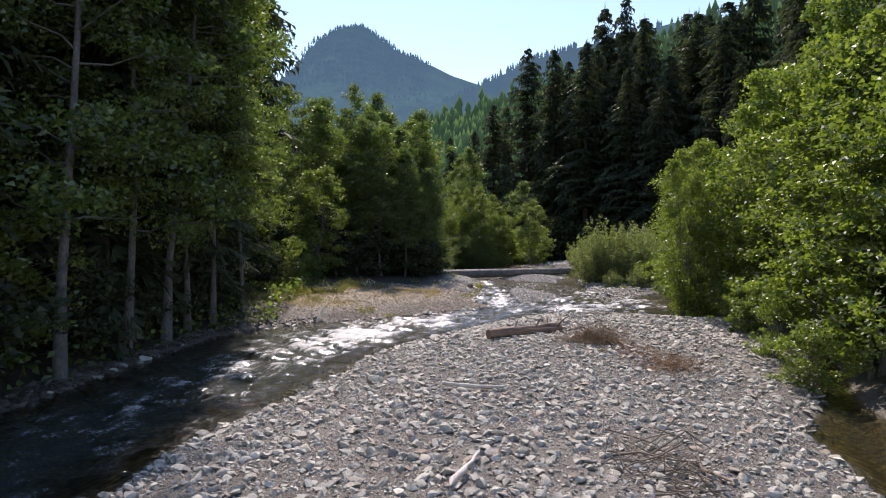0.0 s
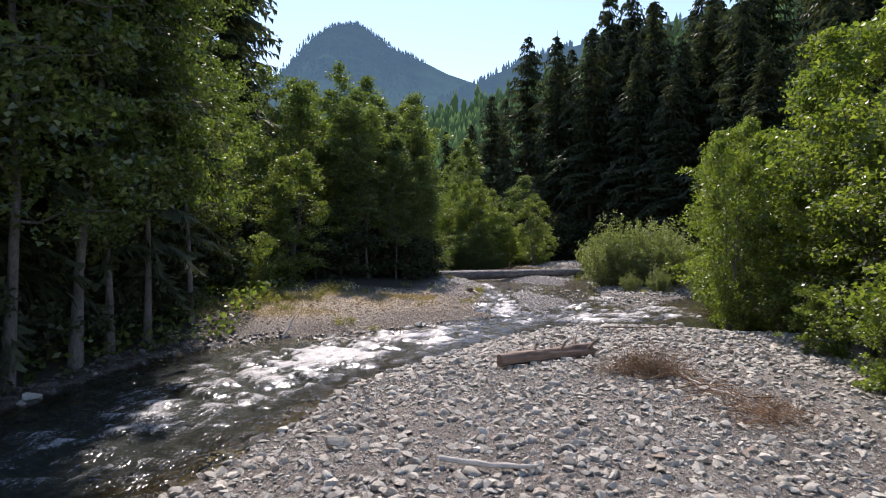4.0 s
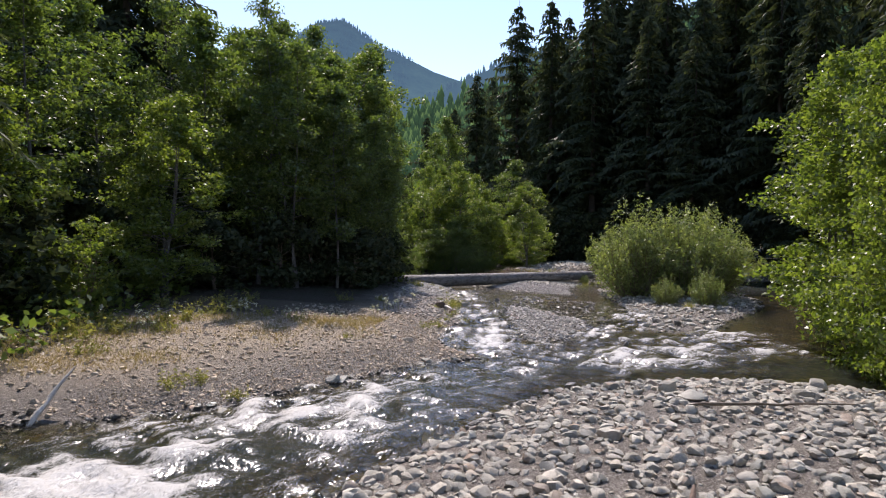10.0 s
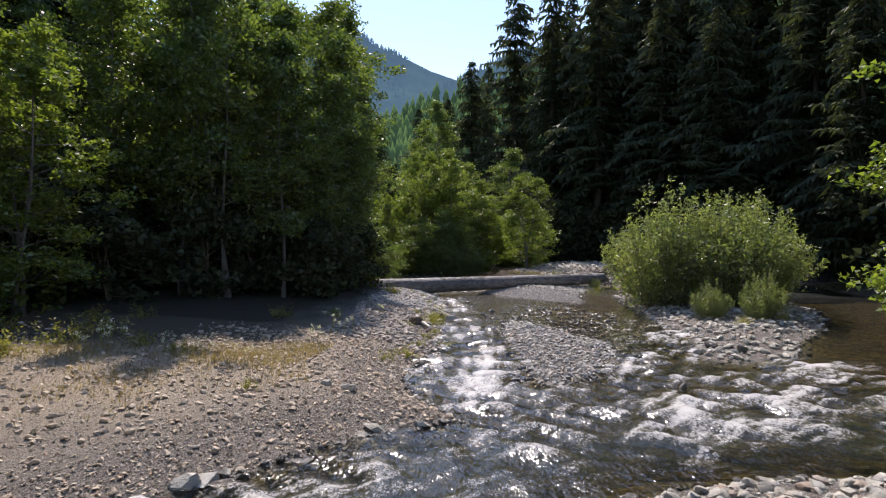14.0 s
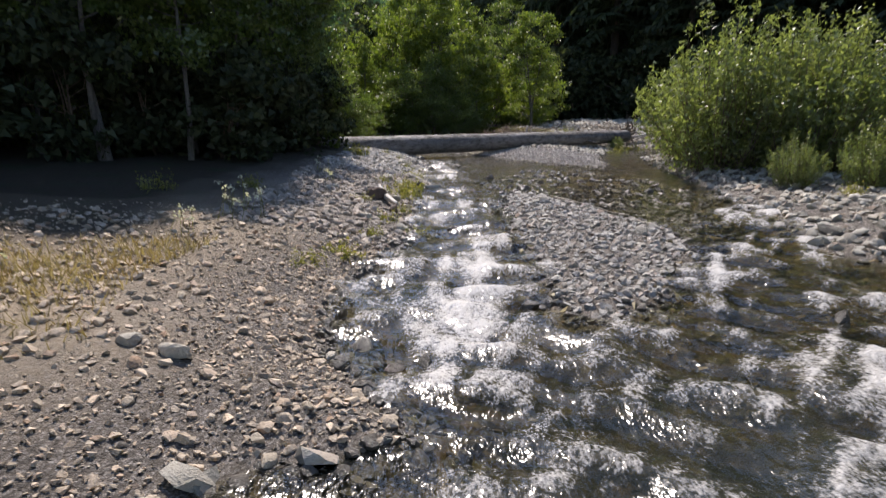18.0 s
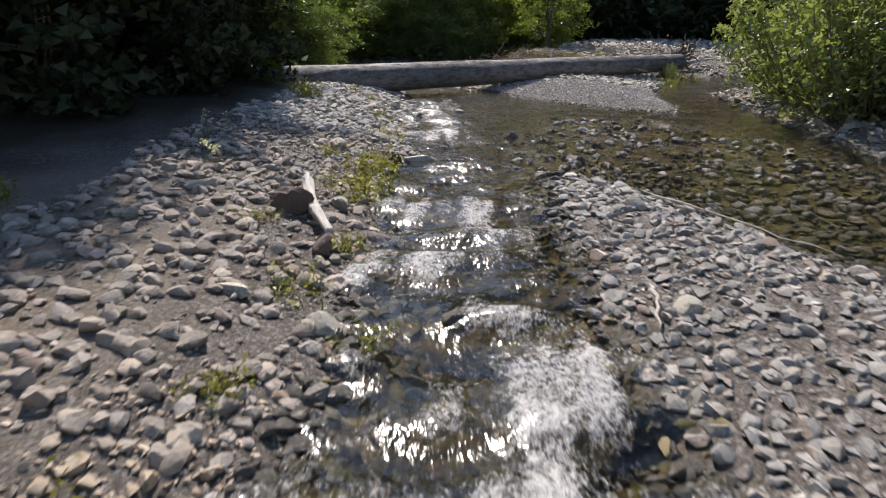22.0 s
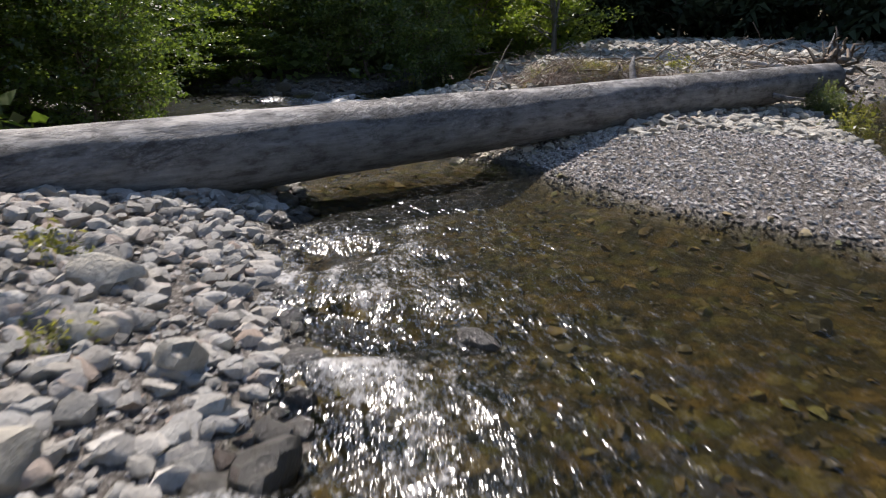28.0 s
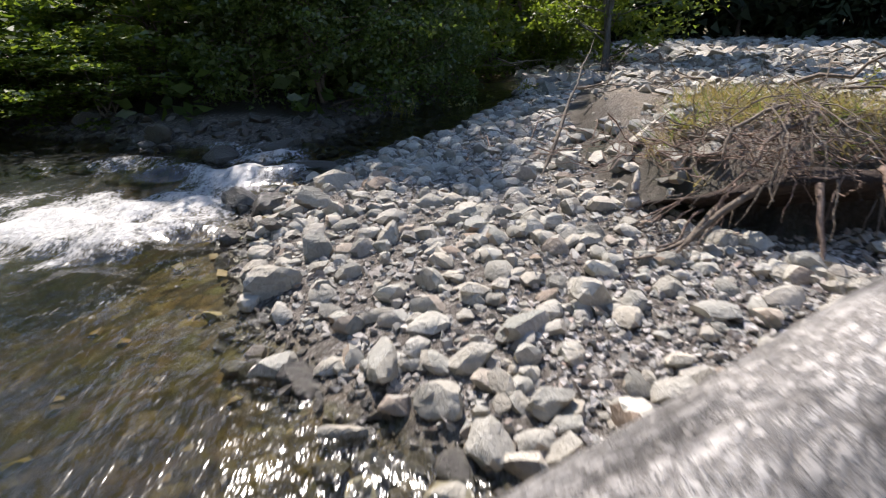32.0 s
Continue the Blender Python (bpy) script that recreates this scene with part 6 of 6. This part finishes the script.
GREY, DARKW, RED = "rounded grey boulder resting on the gravel", "dark wet boulder at the water's edge", "dark reddish-brown boulder on the bar"
for k, (x, y, s, kind_) in enumerate([
        (1.66, 39.25, 0.21, 2), (2.03, 38.48, 0.16, 2), (5.9, 37.0, 0.16, 0), (2.78, 42.3, 0.24, 0), (2.5, 42.1, 0.19, 1), (4.93, 39.82, 0.17, 0), (4.72, 39.72, 0.12, 0), (2.21, 37.3, 0.15, 0), (3.04, 37.5, 0.15, 1), (3.95, 35.8, 0.13, 1), (2.05, 39.7, 0.13, 0), (0.85, 39.4, 0.14, 0), (4.52, 37.46, 0.15, 0), (1.63, 37.5, 0.13, 0), (1.85, 37.8, 0.11, 0),
        (2.54, 32.3, 0.13, 1), (3.65, 33.75, 0.14, 1), (2.0, 32.67, 0.15, 1), (3.03, 31.9, 0.10, 1), (2.27, 32.2, 0.11, 1), (1.76, 32.35, 0.09, 0), (0.7, 31.8, 0.15, 0), (0.35, 31.9, 0.12, 0), (8.9, 37.0, 0.26, 1), (9.3, 36.3, 0.20, 1), (6.7, 33.3, 0.20, 1), (-3.7, 23.4, 0.29, 1), (-3.1, 23.0, 0.22, 1), (-4.6, 21.4, 0.27, 1),
        (5.45, 25.9, 0.29, 0), (5.4, 26.7, 0.24, 0), (7.44, 26.1, 0.24, 0), (4.6, 27.4, 0.20, 0), (6.4, 25.2, 0.20, 0), (8.4, 27.3, 0.27, 0), (7.9, 25.2, 0.18, 0), (1.75, 22.3, 0.22, 0), (0.46, 21.0, 0.20, 0), (1.1, 21.3, 0.18, 0), (2.6, 22.8, 0.18, 0),
        (3.6, 24.0, 0.19, 0), (1.18, 9.2, 0.15, 0), (0.1, 10.3, 0.20, 0), (2.42, 10.0, 0.14, 0), (1.76, 10.5, 0.12, 0), (-0.94, 10.3, 0.14, 0), (-1.5, 14.6, 0.29, 0), (-3.3, 10.0, 0.18, 0), (-3.9, 9.6, 0.16, 0), (3.6, 11.4, 0.14, 0), (4.3, 12.3, 0.14, 0),
        (2.3, 17.6, 0.14, 0), (-0.9, 18.2, 0.16, 0), (6.4, 13.6, 0.16, 0), (4.3, 44.2, 0.17, 1), (5.25, 43.5, 0.13, 0), (4.9, 42.3, 0.19, 1), (2.25, 43.0, 0.17, 0), (1.75, 42.2, 0.19, 0), (2.05, 42.0, 0.14, 0), (2.75, 46.3, 0.20, 1), (3.66, 47.2, 0.13, 1),
        (2.82, 47.05, 0.16, 1), (2.92, 48.15, 0.11, 1), (2.35, 46.95, 0.18, 0), (1.95, 47.0, 0.18, 0), (2.45, 49.3, 0.13, 1), (1.8, 47.7, 0.22, 0), (2.0, 46.2, 0.20, 0), (2.6, 46.2, 0.17, 1), (3.2, 53.75, 0.17, 0), (3.75, 52.8, 0.15, 0), (3.95, 52.55, 0.13, 0),
        (4.35, 52.9, 0.15, 0), (4.7, 53.1, 0.16, 0), (3.35, 55.1, 0.20, 0), (3.0, 55.3, 0.20, 1), (2.78, 55.6, 0.20, 1), (3.5, 55.6, 0.22, 0), (2.3, 57.2, 0.26, 1), (1.6, 57.8, 0.22, 1), (2.9, 57.35, 0.24, 1), (0.5, 58.8, 0.26, 1), (3.3, 56.6, 0.24, 1), (5.3, 55.3, 0.16, 0),
        (4.18, 52.56, 0.11, 0), (4.33, 52.44, 0.12, 0), (4.1, 52.3, 0.12, 0), (3.94, 52.14, 0.11, 0), (3.67, 52.28, 0.10, 0), (4.57, 52.25, 0.13, 0), (3.6, 52.5, 0.10, 0), (3.33, 53.0, 0.14, 0), (3.23, 53.87, 0.12, 0), (3.43, 54.13, 0.16, 0), (3.85, 54.17, 0.15, 0), (3.1, 54.75, 0.15, 1), (-0.7, 28.6, 0.19, 0), (-2.3, 26.6, 0.20, 0), (1.3, 29.9, 0.14, 0), (4.0, 28.0, 0.19, 1), (2.9, 26.4, 0.20, 0)]):
    boulder(x, y, s, (GREY, DARKW, RED)[kind_], k, kind_ == 1, 1.0 if kind_ != 2 else 1.25, 0.22)

stone_field("near_bar_cobbles", "dry rounded cobbles in greys and pale browns on the near gravel bar", (-6, 5, 12, 19.5), 62, 0.028, 0.135, patchy(NEAR_BAR, 0.0, 20, 0.92), HULLS, 2.8, 260, (-5, 7, 6, 19))
stone_field("start_bar_cobbles", "dry cobbles on the lower end of the near gravel bar", (-7, -7, 7, 5.2), 6, 0.05, 0.14, on(NEAR_BAR, 0.0), HULLS, 2.4)
stone_field("point_cobbles", "large dry cobbles heaped on the point of the near bar", (-3, 19.5, 14, 31.5), 56, 0.03, 0.14, on(NEAR_BAR, -0.1), MIDS, 1.8, 280, (-1, 20, 9, 31))
stone_field("left_bar_cobbles", "brownish cobbles along the edge of the left gravel bar", (-8, 24, 3.2, 36), 115, 0.016, 0.08, lambda x, y: patchy(LEFT_BANK, -0.1, 4.5, 0.97)(x, y) & (RNG.random(len(x)) < np.where(y > 31, 1.0, 0.6) * np.interp(side(x, y, LEFT_BANK), [0, 0.5, 1.0, 1.6, 3.0], [1.0, 0.8, 0.35, 0.75, 0.55])), HULLS, 2.1, 200, (-4, 26, 3, 36), dry=TAN_STONE)
stone_field("near_bar_pebbles", "small mixed pebbles filling the gaps between cobbles", (-5.2, 6.5, 7, 20), 130, 0.014, 0.045, on(NEAR_BAR, 0.0), PEBBLES, 1.6, sink=0.02)
stone_field("left_bar_pebbles", "small grey-brown pebbles packed over the left gravel bar", (-4.6, 26, 2.7, 36.5), 400, 0.011, 0.036, lambda x, y: on(LEFT_BANK, -0.1, 5.0)(x, y) & (RNG.random(len(x)) < np.interp(side(x, y, LEFT_BANK), [0, 0.9, 1.7], [1.0, 0.9, 0.12])), PEBBLES, 1.5, sink=0.02, dry=TAN_STONE)
stone_field("left_bar_rubble", "loose stones scattered through the dry grass", (-8, 28, 1.8, 35.2), 26, 0.018, 0.075, patchy(LEFT_BANK, 1.8, 8, 0.8), HULLS, 2.8, dry=TAN_STONE)
stone_field("left_edge_cobbles", "pale grey cobbles at the edge of the left channel", (-1.5, 36, 3.2, 43), 140, 0.018, 0.10, lambda x, y: on(LEFT_BANK, -0.15, 2.5)(x, y) & (x + 0.3 * RNG.normal(size=len(x)) > np.interp(y, [40, 43, 48], [-1.0, 0.5, 0.8])), MIDS, 2.5, 170, (0.4, 37, 3.0, 43), dry=EARTH_STONE)
stone_field("shore_cobbles", "pale cool grey cobbles on the shore below the fallen log", (-1.5, 43, 3.2, 51.5), 210, 0.018, 0.115, lambda x, y: on(LEFT_BANK, -0.15, 2.5)(x, y) & (x + 0.3 * RNG.normal(size=len(x)) > np.interp(y, [40, 43, 48], [-1.0, 0.2, 0.4])), MIDS, 1.9, 240, (0.4, 43, 3.0, 50), dry=COOL_STONE)
stone_field("bar_edge_stones", "dark damp stones along the water's edge of the gravel bar", (-4.5, 23, 3.0, 38), 90, 0.03, 0.11, on(LEFT_BANK, -0.45, 0.12), MIDS, 2.0, 120, (0.5, 29, 3.0, 36), dry=WET_STONE)
stone_field("shore_pebbles", "small grey pebbles between the shore cobbles", (0.3, 41, 3.1, 50), 260, 0.012, 0.04, on(LEFT_BANK, -0.1, 2.4), PEBBLES, 1.7, sink=0.02, dry=COOL_STONE)
stone_field("terrace_stones", "pale cobbles on the upper bar behind the cut bank", (5.4, 53.4, 13, 62), 60, 0.02, 0.13, lambda x, y: (side(x, y, TERRACE) > np.where(x < 5.8, -0.2, 0.2)) & (fbm(x * 1.1, y * 1.1, 3, 2) + 0.05 * (y - 56) > 0.36), HULLS, 2.2)
stone_field("island_cobbles", "small pale cobbles of the island between the channels", (3.6, 33, 8.2, 43), 190, 0.022, 0.085, on(MID_BAR, -0.25), HULLS, 1.8, 280, (3.8, 34, 8, 43), dry=COOL_STONE)
stone_field("shoal_stones", "wet stones breaking the surface of the shoal", (4.0, 36.5, 9.8, 48), 100, 0.022, 0.115, lambda x, y: in_water(x, y) & (RNG.random(len(x)) < np.exp(np.minimum(side(x, y, SHOAL), 0) * 1.6)) & (RNG.random(len(x)) < np.interp(y, [36, 41, 43, 47], [1.0, 0.8, 0.3, 0.12])), MIDS, 1.9, 140, (4, 41, 8, 47), sink=0.0, dry=COOL_STONE)
stone_field("log_bar_gravel", "fine pale gravel of the bar beside the fallen log", (4.3, 46.5, 9.2, 53.3), 620, 0.012, 0.036, on(LOG_BAR, -0.1, 9), PEBBLES, 1.8, 120, (4.7, 48, 7, 52), sink=0.05, dry=CHALKY_STONE)
stone_field("upstream_cobbles", "pale dry cobbles on the bar upstream of the log", (2.4, 51.5, 11, 62), 92, 0.022, 0.12, lambda x, y: on(LOG_BAR, -0.15, 4.5)(x, y) & (side(x, y, TERRACE) < -0.15), MIDS, 2.0, 290, (2.6, 51.8, 6, 58))
stone_field("upstream_gravel", "small pale pebbles between the cobbles upstream of the log", (2.6, 51.2, 6.4, 57.5), 430, 0.014, 0.045, lambda x, y: on(LOG_BAR, -0.1, 6)(x, y) & (side(x, y, TERRACE) < 0.0), PEBBLES, 1.8, dry=COOL_STONE)
stone_field("far_bar_cobbles", "pale cobbles on the far gravel bar below the trees", (6, 61, 30, 76), 9, 0.08, 0.28, on(LOG_BAR, 0.0), HULLS, 2.0)
stone_field("drift_bar_cobbles", "pale cobbles beyond the log's roots", (9, 54, 24, 63), 16, 0.05, 0.15, on(LOG_BAR, 0.0), HULLS, 2.0)
stone_field("right_bar_cobbles", "grey cobbles below the willow bush", (8, 34.5, 18, 54), 24, 0.04, 0.17, on(RIGHT_BAR, -0.15), HULLS, 2.2, 160, (8, 35, 13, 42))
# Stones above the waterline take the wet colour too, painting the bank's shade.
stone_field("bank_stones", "stones along the left bank, wet below, darkened above for its shade", (-10.5, 5, -5, 26), 70, 0.03, 0.16, on(LEFT_BANK, -0.5, 0.6), HULLS, 2.4, dry=WET_STONE)
stone_field("upper_bank_stones", "wet stones along the bank of the upper pool", (-8, 56, 6, 62), 70, 0.03, 0.12, on(LEFT_BANK, -0.45, 0.7), MIDS, 2.0, dry=WET_STONE)
stone_field("bed_stones", "brown stones on the stream bed under clear water", (2.2, 31, 10, 57), 16, 0.025, 0.085, in_water, HULLS, 2.0, sink=0.3, under=True)
stone_field("lower_bed_stones", "wet stones in the lower riffles", (-9, 8, 3, 31), 5, 0.06, 0.24, in_water, HULLS, 2.0, sink=0.2)
